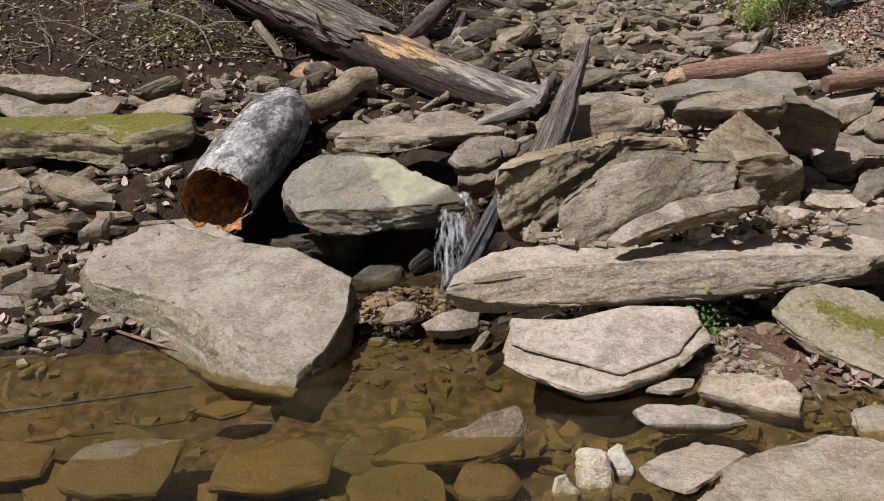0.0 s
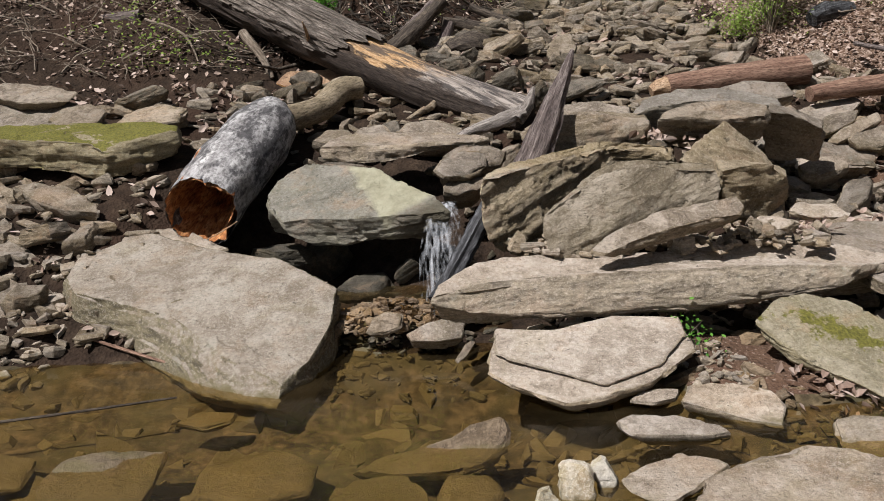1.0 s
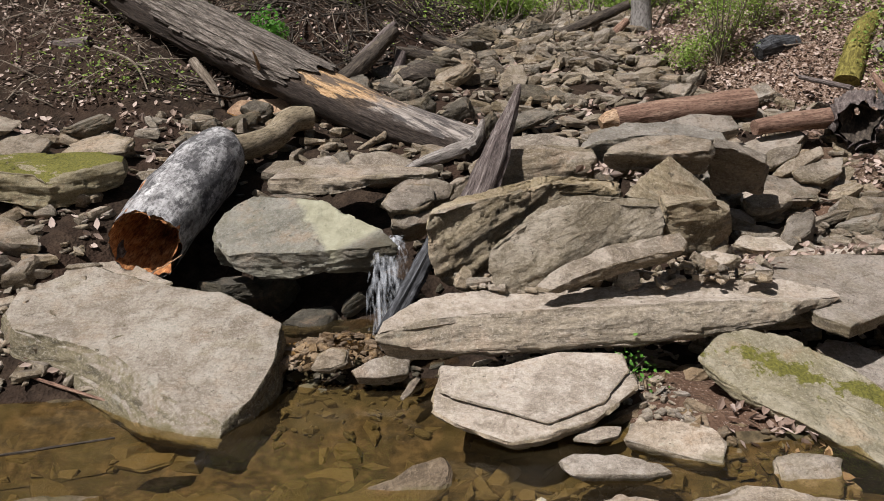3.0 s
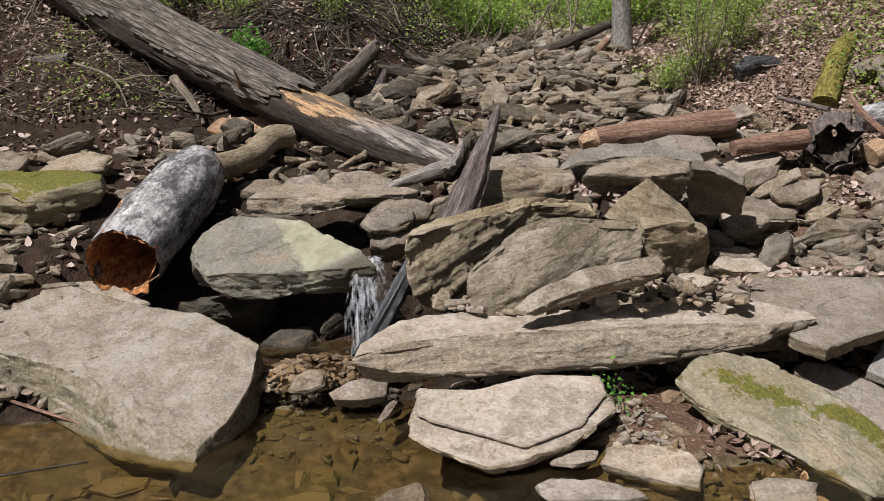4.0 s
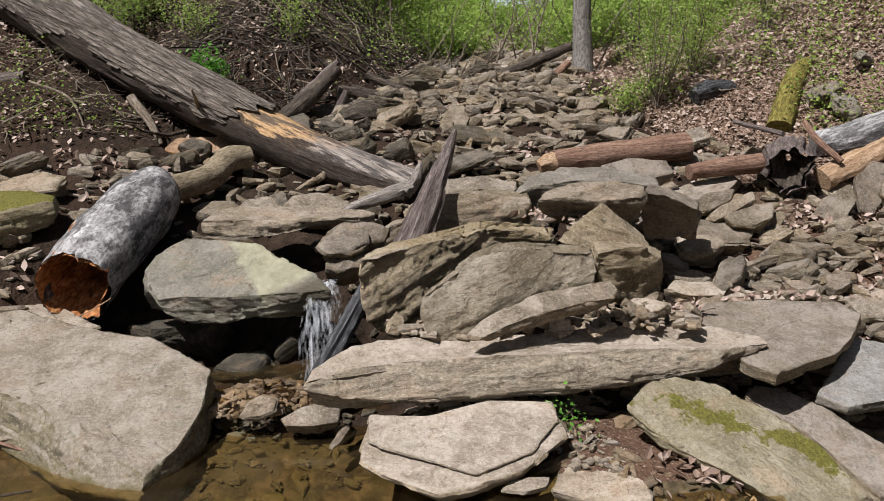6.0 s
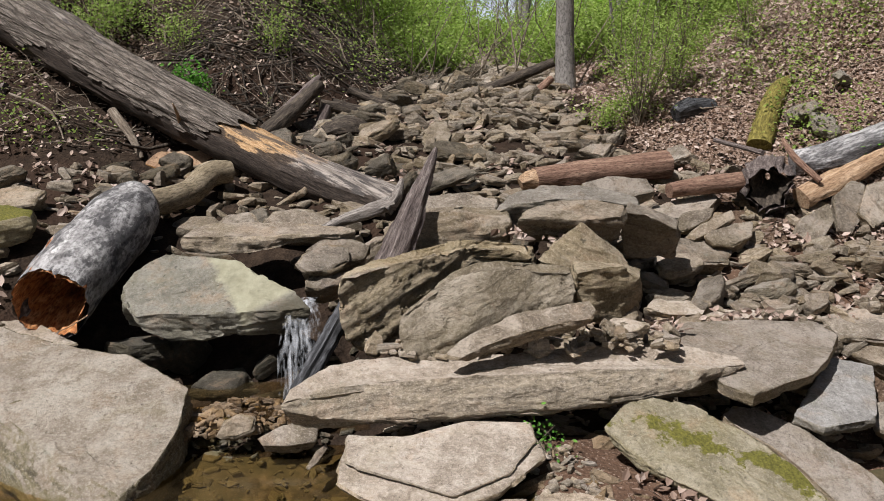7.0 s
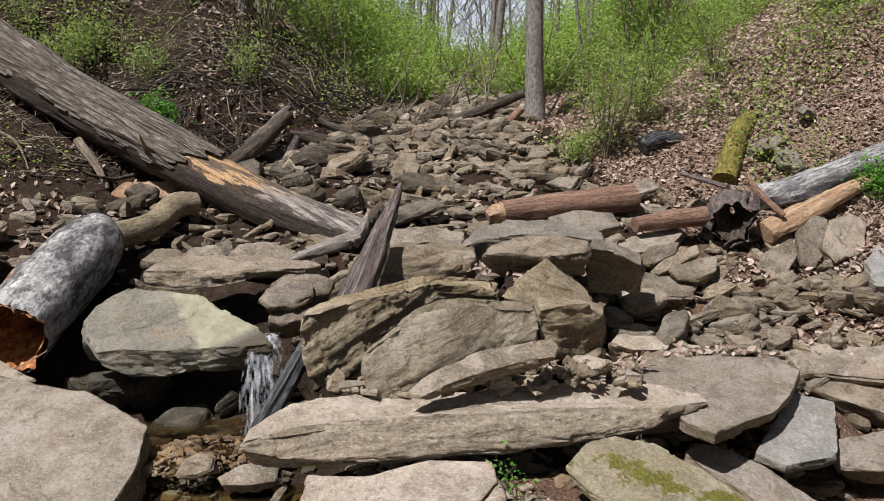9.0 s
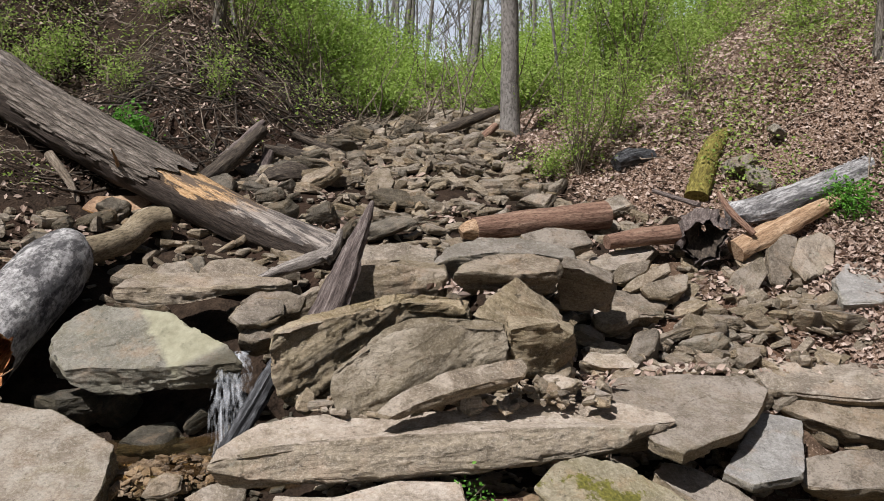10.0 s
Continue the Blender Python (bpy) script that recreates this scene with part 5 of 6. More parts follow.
def bare(x, y):
    return all(abs(x - hx) > rx * 0.9 or abs(y - hy) > ry * 0.9 for hx, hy, rx, ry in HAND)


def in_bed(x, y):
    lo, hi = bed_limits(y)
    if -1.85 < x < 0.3 and 5.3 < y < 6.8:
        return False
    return lo < x < hi and not (-1.0 < x < 0.6 and y < 5.9)


joined_stones("rubble", "small grey-brown stones between the boulders", spots_in(2000, 5, -3.6, 4.9, 4.9, 11.5, 0.08, 0.3, in_bed), 21, STONE)
joined_stones("stone_chips", "flat pale stone chips wedged below the boulders", spots_in(330, 12, 0.62, 3.4, 4.72, 5.6, 0.05, 0.19), 27, STONE_PALE)
joined_stones("slab_chips", "thin flat chips lying on the long slab's back", [(x, y, 0.5 + 0.27 * (y - 4.68), q) for x, y, z, q in spots_in(90, 14, 0.5, 2.3, 4.79, 5.0, 0.05, 0.2)], 29, STONE_PALE)
joined_stones("wedge_chips", "flat stone chips packed under the narrow slab", [(x, y, 0.515 + 0.06 * (x - 0.9) + 0.5 * (y - 4.84) + 0.03 * q, q) for x, y, z, q in spots_in(80, 17, 0.85, 2.0, 4.84, 4.98, 0.05, 0.15)], 32, STONE)
joined_stones("shallow_pebbles", "flat brown pebbles in the shallow water", spots_in(260, 15, 0.2, 2.1, 3.25, 3.95, 0.05, 0.17), 30, STONE_WET)
joined_stones("riffle_stones", "rusty wet pebbles in the riffle below the waterfall", spots_in(150, 13, -0.75, 0.3, 4.45, 5.05, 0.03, 0.13), 28, STONE_DARK)
joined_stones("pile_stones", "broken brown stones of the pile beside the leaf drift", [(x, y, z + 0.03, q) for x, y, z, q in spots_in(120, 18, 2.2, 4.6, 5.3, 7.0, 0.14, 0.34, bare)], 33, STONE)
joined_stones("riffle_gravel", "rusty brown wet gravel where the fall lands", [(x, y, 0.13 + 0.12 * math.exp(-((x + 0.2) / 0.28) ** 2 - ((y - 5.08) / 0.14) ** 2) - 0.02, q) for x, y, z, q in spots_in(420, 16, -0.62, 0.16, 4.86, 5.3, 0.025, 0.11)], 31, STONE_RIFFLE)
joined_stones("far_rubble", "stones of the upper stream bed", spots_in(800, 6, 0.2, 4.2, 8.6, 16, 0.14, 0.36, in_bed), 22, STONE)
joined_stones("gravel", "pale gravel on the bank beside the pool", spots_in(330, 7, -3.4, -1.2, 4.6, 6.0, 0.03, 0.13, bare), 23, STONE_PALE)
joined_stones("pebbles", "pale pebbles on damp soil", spots_in(120, 8, 0.9, 2.3, 3.6, 4.6, 0.03, 0.1, bare), 24, STONE_PALE)
joined_stones("streambed_stones", "brown flat stones under the water", [(x, y, z - 0.25 * q, q) for x, y, z, q in spots_in(330, 9, -3.2, 1.8, 2.9, 4.6, 0.12, 0.5)], 25, STONE_WET)
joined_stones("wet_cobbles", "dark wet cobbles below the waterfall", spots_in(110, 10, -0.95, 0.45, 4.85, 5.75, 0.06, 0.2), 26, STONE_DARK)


# ---- wood ----
def limb_bm(points, radii, at, segs=24, step=0.04, rough=0.05, seed=0.0, caps=True, ridges=0.0, flatten=1.0, cut=0.0, jag=0.0, lip=(0, 0, 1), cover=None):
    """A round limb through the points, in the frame whose inverse pose is given by at."""
    inv = at.inverted()
    up = inv.to_3x3() @ Vector(lip).normalized()
    sky = inv.to_3x3() @ Vector((0, 0, 1))
    bare_verts = set()
    pts = [inv @ Vector(p) for p in points]
    dense, rad = [], []
    for i in range(len(pts) - 1):
        a, b = pts[max(i - 1, 0)], pts[i]
        c, d = pts[i + 1], pts[min(i + 2, len(pts) - 1)]
        n = max(2, int((c - b).length / step))
        for k in range(n):
            t = k / n
            dense.append(0.5 * (2 * b + (c - a) * t + (2 * a - 5 * b + 4 * c - d) * t * t + (3 * b - a - 3 * c + d) * t ** 3))
            rad.append(radii[i] + (radii[i + 1] - radii[i]) * t)
    dense.append(pts[-1]), rad.append(radii[-1])
    bm = bmesh.new()
    rings = []
    x_axis = None
    for i, (p, r) in enumerate(zip(dense, rad)):
        way = (dense[min(i + 1, len(dense) - 1)] - dense[max(i - 1, 0)]).normalized()
        if x_axis is None:
            x_axis = way.orthogonal().normalized()
        x_axis = (x_axis - way * x_axis.dot(way)).normalized()
        y_axis = way.cross(x_axis)
        ring = []
        for k in range(segs):
            a = 2 * math.pi * k / segs
            d = x_axis * math.cos(a) + y_axis * math.sin(a) * flatten
            q = p + d * r
            f = 1 + rough * 1.6 * shape_noise(q * (0.6 / max(r, 0.03)) * 0.5, seed) + rough * shape_noise(q * (1.4 / max(r, 0.03)), seed + 2)
            if ridges:
                f += ridges * (abs(shape_noise((math.cos(a) * 5, math.sin(a) * 5, i * step * 1.6), seed + 4)) - 0.25)
            back = cut * d.dot(up) * max(0.0, 1 - i * step / 0.5) * (1 + 0.5 * shape_noise((math.cos(a) * 2.5, math.sin(a) * 2.5, 1), seed + 8))
            if jag:
                back += jag * max(0.0, 1 - i * step / 0.4) * (noise.fractal(Vector((math.cos(a) * 4, math.sin(a) * 4, seed)), 0.7, 2.2, 4) + 0.25 * math.sin(a * 17 + 2 * math.sin(a * 5)))
            ring.append(bm.verts.new(p + d * (r * f) + way * back))
            if cover is not None and d.dot(sky) < cover + 0.35 * shape_noise(q * 3.0, seed + 6) + 0.2 * shape_noise(q * 11.0, seed + 9):
                bare_verts.add(ring[-1])
        rings.append(ring)
    for a, b in zip(rings, rings[1:]):
        for k in range(segs):
            four = (a[k], a[(k + 1) % segs], b[(k + 1) % segs], b[k])
            if not all(v in bare_verts for v in four):
                bm.faces.new(four)
    if caps:
        for ring, p in ((rings[0], dense[0]), (rings[-1], dense[-1])):
            c = bm.verts.new(sum((v.co for v in ring), Vector()) / segs)
            for k in range(segs):
                bm.faces.new((ring[k], ring[(k + 1) % segs], c))
        bmesh.ops.recalc_face_normals(bm, faces=bm.faces)
    return bm


def along(a, b):
    """A pose at a whose z runs towards b."""
    return Matrix.Translation(a) @ (Vector(b) - Vector(a)).to_track_quat("Z", "Y").to_matrix().to_4x4()


def limb(name, label, category, points, radii, material, parent=None, **shape):
    at = along(points[0], points[-1])
    ob = new(name, mesh_of(name, limb_bm(points, radii, at, **shape), material))
    ob.matrix_world = at
    if parent:
        ob.parent = parent
        ob.matrix_parent_inverse = parent.matrix_world.inverted()
        ob.matrix_basis = at
        return tagged(ob, label)
    return tagged(ob, label, category)


bpy.context.view_layer.update()


def thing(name, label, category, at, group=""):
    ob = empty(name, Matrix.Translation(at), label, category, group)
    bpy.context.view_layer.update()
    return ob


# the fallen trunk across the stream
trunk = thing("fallen_trunk", "long fallen tree trunk, half debarked and weathered grey", "tree trunk", (0.75, 7.2, 0.98))
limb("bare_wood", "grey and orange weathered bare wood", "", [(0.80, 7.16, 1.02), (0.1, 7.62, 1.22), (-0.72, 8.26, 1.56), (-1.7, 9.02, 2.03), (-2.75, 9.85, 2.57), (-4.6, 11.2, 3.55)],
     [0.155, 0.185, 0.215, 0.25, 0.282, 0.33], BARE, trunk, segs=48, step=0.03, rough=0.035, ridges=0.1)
limb("bark", "ridged grey bark", "", [(-0.62, 8.18, 1.535), (-1.7, 9.02, 2.03), (-2.75, 9.85, 2.57), (-4.6, 11.2, 3.55)],
     [0.232, 0.268, 0.303, 0.352], BARK, trunk, segs=96, step=0.035, rough=0.02, ridges=0.2, caps=False, cut=-0.3, jag=0.13, cover=0.02)
limb("snag", "short pale broken branch stub", "", [(-0.98, 8.2, 1.62), (-0.98, 8.06, 1.72), (-1.0, 8.0, 1.8)], [0.02, 0.014, 0.006], PALEWOOD, trunk, segs=8, step=0.02)

# the hollow log with its bent branch
hollow = thing("hollow_log", "hollow grey log with orange rotten heart and broken end", "log", (-1.5, 5.9, 0.45))
A, B = (-1.46, 5.8, 0.655), (-1.16, 7.05, 1.09)
limb("shell", "mottled grey peeling skin", "", [A, (-1.37, 6.25, 0.82), (-1.23, 6.78, 1.0), B, (-1.08, 7.16, 1.11)], [0.24, 0.255, 0.245, 0.2, 0.09], LOG_SKIN, hollow,
     segs=56, step=0.025, rough=0.05, caps=False, cut=0.05, jag=0.035, lip=(0.3, 0, 1))
limb("heartwood", "orange-brown rotten heartwood", "", [(-1.462, 5.795, 0.655), (-1.37, 6.25, 0.82), (-1.25, 6.65, 0.96)], [0.228, 0.215, 0.06], HEART, hollow,
     segs=48, step=0.025, rough=0.16, caps=False, ridges=0.3, cut=0.05, jag=0.035, lip=(0.3, 0, 1))
limb("straw", "thin pale curved straw", "", [(-1.42, 5.7, 0.5), (-1.3, 5.66, 0.56), (-1.2, 5.66, 0.62)], [0.004, 0.004, 0.003], PALEWOOD, hollow, segs=6, step=0.02)
limb("branch", "smooth brown bent branch", "", [(-1.16, 7.0, 1.07), (-0.98, 7.16, 1.1), (-0.8, 7.38, 1.14), (-0.68, 7.58, 1.25), (-0.52, 7.68, 1.25)],
     [0.12, 0.105, 0.1, 0.105, 0.09], BRANCH, hollow, segs=28, step=0.03, rough=0.05)

# driftwood
limb("driftwood_spike", "split grey driftwood spike standing between boulders", "driftwood", [(0.58, 5.36, 0.8), (0.8, 5.6, 1.19), (0.99, 5.9, 1.59)], [0.1, 0.075, 0.012], DRIFT, segs=30, step=0.02,
     rough=0.12, ridges=0.5, flatten=0.6)

root = thing("driftwood_root", "pale grey forked driftwood root beside the trunk end", "driftwood", (0.5, 6.7, 0.95))
limb("root_arm", "", "", [(0.2, 6.66, 0.93), (0.45, 6.7, 1.02), (0.76, 6.75, 1.1)], [0.02, 0.05, 0.055], ROOTWOOD, root, segs=20, step=0.02, rough=0.15, ridges=0.4)
limb("root_stub", "", "", [(0.7, 6.74, 1.06), (0.78, 6.77, 1.15), (0.83, 6.8, 1.28)], [0.06, 0.05, 0.012], ROOTWOOD, root, segs=20, step=0.02, rough=0.15, ridges=0.4)
red = thing("red_log", "reddish barkless log lying across the stones", "log", (2.5, 7.5, 1.1))
limb("stem", "", "", [(1.96, 7.42, 1.17), (2.5, 7.53, 1.21), (3.17, 7.68, 1.24)], [0.1, 0.115, 0.125], REDWOOD, red, segs=32, step=0.03, rough=0.04, ridges=0.1)
limb("split_end", "splintered orange end", "", [(1.84, 7.4, 1.14), (1.9, 7.41, 1.16), (2.0, 7.43, 1.17)], [0.05, 0.08, 0.095], PALEWOOD, red, segs=24, step=0.02, rough=0.2, ridges=0.4)
limb("leaning_snag", "mossy dark branch stub leaning from the bank", "branch", [(-0.36, 8.66, 1.42), (-0.05, 8.86, 1.68), (0.22, 9.04, 1.92)], [0.1, 0.08, 0.05], DARKWOOD, segs=20, rough=0.12, ridges=0.2)
limb("broken_stub", "short broken grey-brown branch stub", "branch", [(0.08, 8.83, 1.28), (0.18, 8.95, 1.5), (0.27, 9.06, 1.71)], [0.075, 0.06, 0.05], DRIFT, segs=20, step=0.03, rough=0.12, ridges=0.2)
limb("mossy_snag", "moss-covered broken branch on the slope", "branch", [(4.12, 7.95, 1.35), (4.36, 8.3, 1.68), (4.6, 8.6, 1.85), (4.97, 8.9, 1.96)], [0.11, 0.105, 0.08, 0.05], MOSSWOOD, segs=20, rough=0.12)
stump = thing("root_stump", "gnarled grey root stump with a hollow end", "stump", (3.75, 7.1, 1.05))
limb("knot", "", "", [(3.74, 6.88, 1.13), (3.8, 7.08, 1.2), (4.0, 7.35, 1.2)], [0.17, 0.17, 0.1], DRIFT, stump, segs=40, step=0.02, rough=0.22, ridges=0.6, caps=False, cut=0.05)
limb("hollow", "dark reddish hollow", "", [(3.742, 6.895, 1.132), (3.78, 7.0, 1.17), (3.82, 7.12, 1.2)], [0.145, 0.11, 0.02], DARKWOOD, stump, segs=32, step=0.02, rough=0.3, ridges=0.5, caps=False, cut=0.05)
limb("stem", "dark reddish stem", "", [(2.95, 6.98, 1.12), (3.3, 7.06, 1.15), (3.75, 7.16, 1.16)], [0.06, 0.075, 0.085], REDWOOD, stump, segs=24, rough=0.06, ridges=0.15)
limb("long_dead_log", "grey barkless log rising up the slope", "log", [(4.26, 7.6, 1.24), (4.7, 7.55, 1.34), (5.88, 7.9, 1.67), (6.8, 8.2, 1.95)], [0.11, 0.125, 0.14, 0.14], SILVER, segs=28, rough=0.08, ridges=0.2)
limb("split_log", "pale orange split log beside the grey log", "log", [(4.05, 6.98, 1.03), (4.63, 7.2, 1.22), (5.28, 7.5, 1.42)], [0.1, 0.085, 0.05], PALEWOOD, segs=24, rough=0.12, ridges=0.3, flatten=0.7)
limb("far_log", "thin dark log leaning over the upper stream", "log", [(1.55, 10.55, 1.64), (2.1, 10.5, 1.82), (2.8, 10.45, 2.1)], [0.06, 0.065, 0.05], DARKWOOD, segs=16, rough=0.1)
limb("red_plank", "reddish dead branch on the stream bank", "branch", [(2.27, 9.98, 1.6), (2.48, 10.05, 1.74), (2.72, 10.22, 1.92)], [0.045, 0.05, 0.04], REDWOOD, segs=16, rough=0.08)
limb("black_stick", "black wet charred branch in the waterfall", "branch", [(0.42, 5.36, 0.76), (0.26, 5.15, 0.53), (0.06, 4.92, 0.26)], [0.05, 0.06, 0.05], BLACKWET, segs=24, step=0.02, rough=0.15, ridges=0.4)
limb("rotten_stump", "dark rotten log with a pale broken end", "log", [(0.15, 8.72, 1.36), (0.39, 8.85, 1.48), (0.64, 8.92, 1.45)], [0.12, 0.12, 0.05], DARKWOOD, segs=20, rough=0.2, ridges=0.3)
limb("bank_root", "dark root running along the foot of the bank", "root", [(0.2, 9.25, 1.72), (0.45, 9.3, 1.66), (0.85, 9.3, 1.54), (1.3, 9.42, 1.49)], [0.05, 0.06, 0.055, 0.03], DARKWOOD, segs=14, rough=0.15)
limb("black_log", "short black charred log in the upper stream", "log", [(1.26, 9.9, 1.62), (1.5, 9.95, 1.66), (1.8, 10.0, 1.68)], [0.05, 0.07, 0.05], BLACKWET, segs=16, rough=0.15)
limb("rotten_log", "dark rotten log with a jagged broken end", "log", [(0.25, 8.7, 1.45), (0.48, 8.75, 1.5), (0.8, 8.8, 1.39), (1.22, 8.7, 1.27)], [0.1, 0.13, 0.1, 0.05], DARKWOOD, segs=16, step=0.03, rough=0.16, ridges=0.3)
limb("bank_root", "thick dark root snaking along the bank foot", "root", [(0.32, 9.4, 1.72), (0.63, 9.35, 1.63), (0.93, 9.3, 1.54), (1.31, 9.3, 1.5)], [0.05, 0.065, 0.055, 0.03], DARKWOOD, segs=16, step=0.03, rough=0.16, ridges=0.3)
limb("bank_root", "dark bare root hanging from the bank", "root", [(0.49, 9.7, 1.84), (0.8, 9.6, 1.71), (1.17, 9.5, 1.58)], [0.04, 0.05, 0.025], DARKWOOD, segs=16, step=0.03, rough=0.16, ridges=0.3)
limb("bank_root", "grey bare root running down the bank", "root", [(-0.17, 9.0, 1.62), (0.01, 9.15, 1.8), (0.21, 9.3, 1.98)], [0.06, 0.05, 0.035], DRIFT, segs=16, step=0.03, rough=0.16, ridges=0.3)
limb("bank_root", "long dark root across the leaf-covered bank", "root", [(-1.43, 9.1, 1.88), (-0.86, 9.0, 1.78), (-0.38, 8.7, 1.57)], [0.035, 0.05, 0.03], DARKWOOD, segs=16, step=0.03, rough=0.16, ridges=0.3)
limb("dead_branch", "broken pale branch lying down the bank", "log", [(-1.54, 8.9, 1.79), (-1.3, 8.75, 1.64), (-1.08, 8.6, 1.49)], [0.05, 0.045, 0.02], TWIG, segs=16, step=0.03, rough=0.16, ridges=0.3)
limb("black_log", "black charred log at the head of the stream", "log", [(1.37, 10.2, 1.58), (1.73, 10.3, 1.63), (2.04, 10.3, 1.67)], [0.06, 0.075, 0.05], BLACKWET, segs=16, step=0.03, rough=0.16, ridges=0.3)
limb("charred_log", "short charred black log lying in the undergrowth", "log", [(3.57, 8.6, 1.61), (3.72, 8.65, 1.67), (3.97, 8.7, 1.68)], [0.07, 0.1, 0.08], BLACKWET, segs=16, step=0.03, rough=0.16, ridges=0.2)
limb("leaning_stick", "broken pale stick leaning below the trunk", "branch", [(-1.62, 8.52, 1.72), (-1.46, 8.4, 1.54), (-1.34, 8.3, 1.32)], [0.045, 0.04, 0.02], TWIG, segs=12, rough=0.15)
limb("white_stake", "thin white stick standing on the bank", "stick", [(-2.27, 8.38, 1.52), (-2.12, 8.2, 1.2)], [0.013, 0.013], PALEWOOD, segs=8)
limb("bare_twig", "bare grey twig arching over the bank", "twig", [(-2.56, 8.8, 1.87), (-2.15, 8.55, 1.72), (-1.98, 8.35, 1.42)], [0.012, 0.012, 0.006], TWIG, segs=8)
limb("bank_log", "short grey log high on the bank", "log", [(-3.1, 9.15, 1.86), (-2.66, 9.05, 1.9)], [0.06, 0.07], DRIFT, segs=16, rough=0.15)
limb("orange_stick", "orange-brown broken branch propped on a flat stone", "branch", [(3.6, 6.52, 0.64), (3.61, 6.3, 0.48), (3.62, 6.08, 0.38)], [0.015, 0.045, 0.04], PALEWOOD, segs=14, rough=0.2, ridges=0.3)
limb("wet_twig", "thin brown twig lying at the water's edge", "twig", [(-2.05, 5.0, 0.13), (-1.75, 4.87, 0.07), (-1.45, 4.7, 0.04)], [0.007, 0.011, 0.008], REDWOOD, segs=8)
limb("pool_twig", "long thin dark twig lying in the shallow water", "twig", [(-2.45, 4.0, 0.012), (-1.9, 4.1, 0.02), (-1.3, 4.28, 0.012)], [0.009, 0.008, 0.006], DARKWOOD, segs=8)
limb("slope_stick", "thin grey stick lying across the logs", "stick", [(3.72, 8.0, 1.42), (3.9, 7.4, 1.36)], [0.02, 0.022], DRIFT, segs=10)
limb("curved_stick", "brown curved stick beside the stump", "stick", [(4.02, 7.3, 1.48), (4.06, 7.15, 1.34), (4.2, 6.98, 1.17)], [0.018, 0.03, 0.025], REDWOOD, segs=10)


# ---- falling water ----
def falling_water():
    r = random.Random(3)
    verts, faces = [], []
    for s in range(16):
        x = 0.0 + 0.2 * r.random()
        w = r.uniform(0.012, 0.045)
        reach = r.uniform(0.12, 0.3)
        k = len(verts)
        for i in range(13):
            t = i / 12
            y = 5.6 - 0.06 * t - reach * t
            z = 0.7 + 0.03 * t - 0.58 * t * t
            dx = 0.02 * math.sin(6 * t + s) - 0.12 * t * (0.3 + r.random() * 0.02)
            verts += [(x + dx - w * (0.6 + t), y, z), (x + dx, y - 0.012, z + 0.004), (x + dx + w * (0.6 + t), y, z)]
        for i in range(12):
            a = k + i * 3
            faces += [(a, a + 1, a + 4, a + 3), (a + 1, a + 2, a + 5, a + 4)]
    tagged(new("waterfall", soup("waterfall", verts, faces, FALLING)), "small waterfall of clear white-streaked water", "waterfall", kind="structure")


falling_water()


# ---- leaves and plants ----
def leaf_soup(name, label, category, leaves, material, kind="stuff", small=False):
    """leaves: (place, size, matrix 3x3 columns). Each is a small folded blade."""
    if small:
        shape = np.array([(0, -0.5, 0), (-0.3, 0, 0.1), (0, 0.5, 0.04), (0.3, 0, 0.1)])
        co = np.concatenate([shape * q @ m.T + p for p, q, m in leaves])
        base = np.arange(len(leaves))[:, None] * 4
        faces = np.concatenate([base + (0, 2, 1), base + (0, 3, 2)]).tolist()
        ob = new(name, soup(name, co.tolist(), faces, material, flat=True))
        return tagged(ob, label, category, kind=kind)
    shape = np.array([(0, -0.5, 0), (-0.28, -0.1, 0.09), (0, 0.0, 0), (0.28, -0.1, 0.09), (0, 0.5, 0.06), (-0.2, 0.22, 0.08), (0.2, 0.22, 0.08)])
    tris = [(0, 2, 1), (0, 3, 2), (1, 2, 5), (2, 3, 6), (2, 4, 5), (2, 6, 4)]
    verts, faces = [], []
    for p, s, m in leaves:
        k = len(verts)
        verts += (shape * s @ m.T + p).tolist()
        faces += [(a + k, b + k, c + k) for a, b, c in tris]
    ob = new(name, soup(name, verts, faces, material, flat=True))
    return tagged(ob, label, category, kind=kind)


def turned(r, flat):
    return np.array(Euler((r.gauss(0, flat), r.gauss(0, flat), r.uniform(0, 6.3))).to_matrix())


def litter(name, label, count, seed, x0, x1, y0, y1, test, size=(0.04, 0.1)):
    r = random.Random(seed)
    out, tries = [], 0
    while len(out) < count and tries < count * 40:
        tries += 1
        x, y = r.uniform(x0, x1), r.uniform(y0, y1)
        if test(x, y, r):
            out.append(((x, y, gz(x, y) + r.uniform(0.01, 0.05)), r.uniform(*size), turned(r, 0.55)))
    leaf_soup(name, label, "leaf litter", out, DEAD_LEAF, small=count > 20000)


def on_left_bank(x, y, r):
    return float(bank_distance(x, y)) > 0.05 * r.random() and noise.noise(Vector((x * 1.3, y * 1.3, 5))) > r.uniform(-0.5, 0.3)


def on_right_bank(x, y, r):
    return x > bed_limits(y)[1] + r.uniform(-0.3, 0.6) and noise.noise(Vector((x * 0.8, y * 0.8, 9))) > r.uniform(-1.2, 0.15)


litter("leaf_litter", "brown dead leaves on the steep bank", 11000, 31, -6, 1.5, 7.6, 13, on_left_bank, (0.025, 0.065))
litter("slope_litter", "pale brown dead leaves on the open slope", 80000, 32, 2.6, 11.5, 5.6, 14.5, on_right_bank, (0.03, 0.07))
litter("bed_litter", "dead leaves caught between the stones", 1500, 33, -3.5, 4.8, 4.9, 10, lambda x, y, r: in_bed(x, y) and noise.noise(Vector((x * 1.7, y * 1.7, 2))) > 0.12)


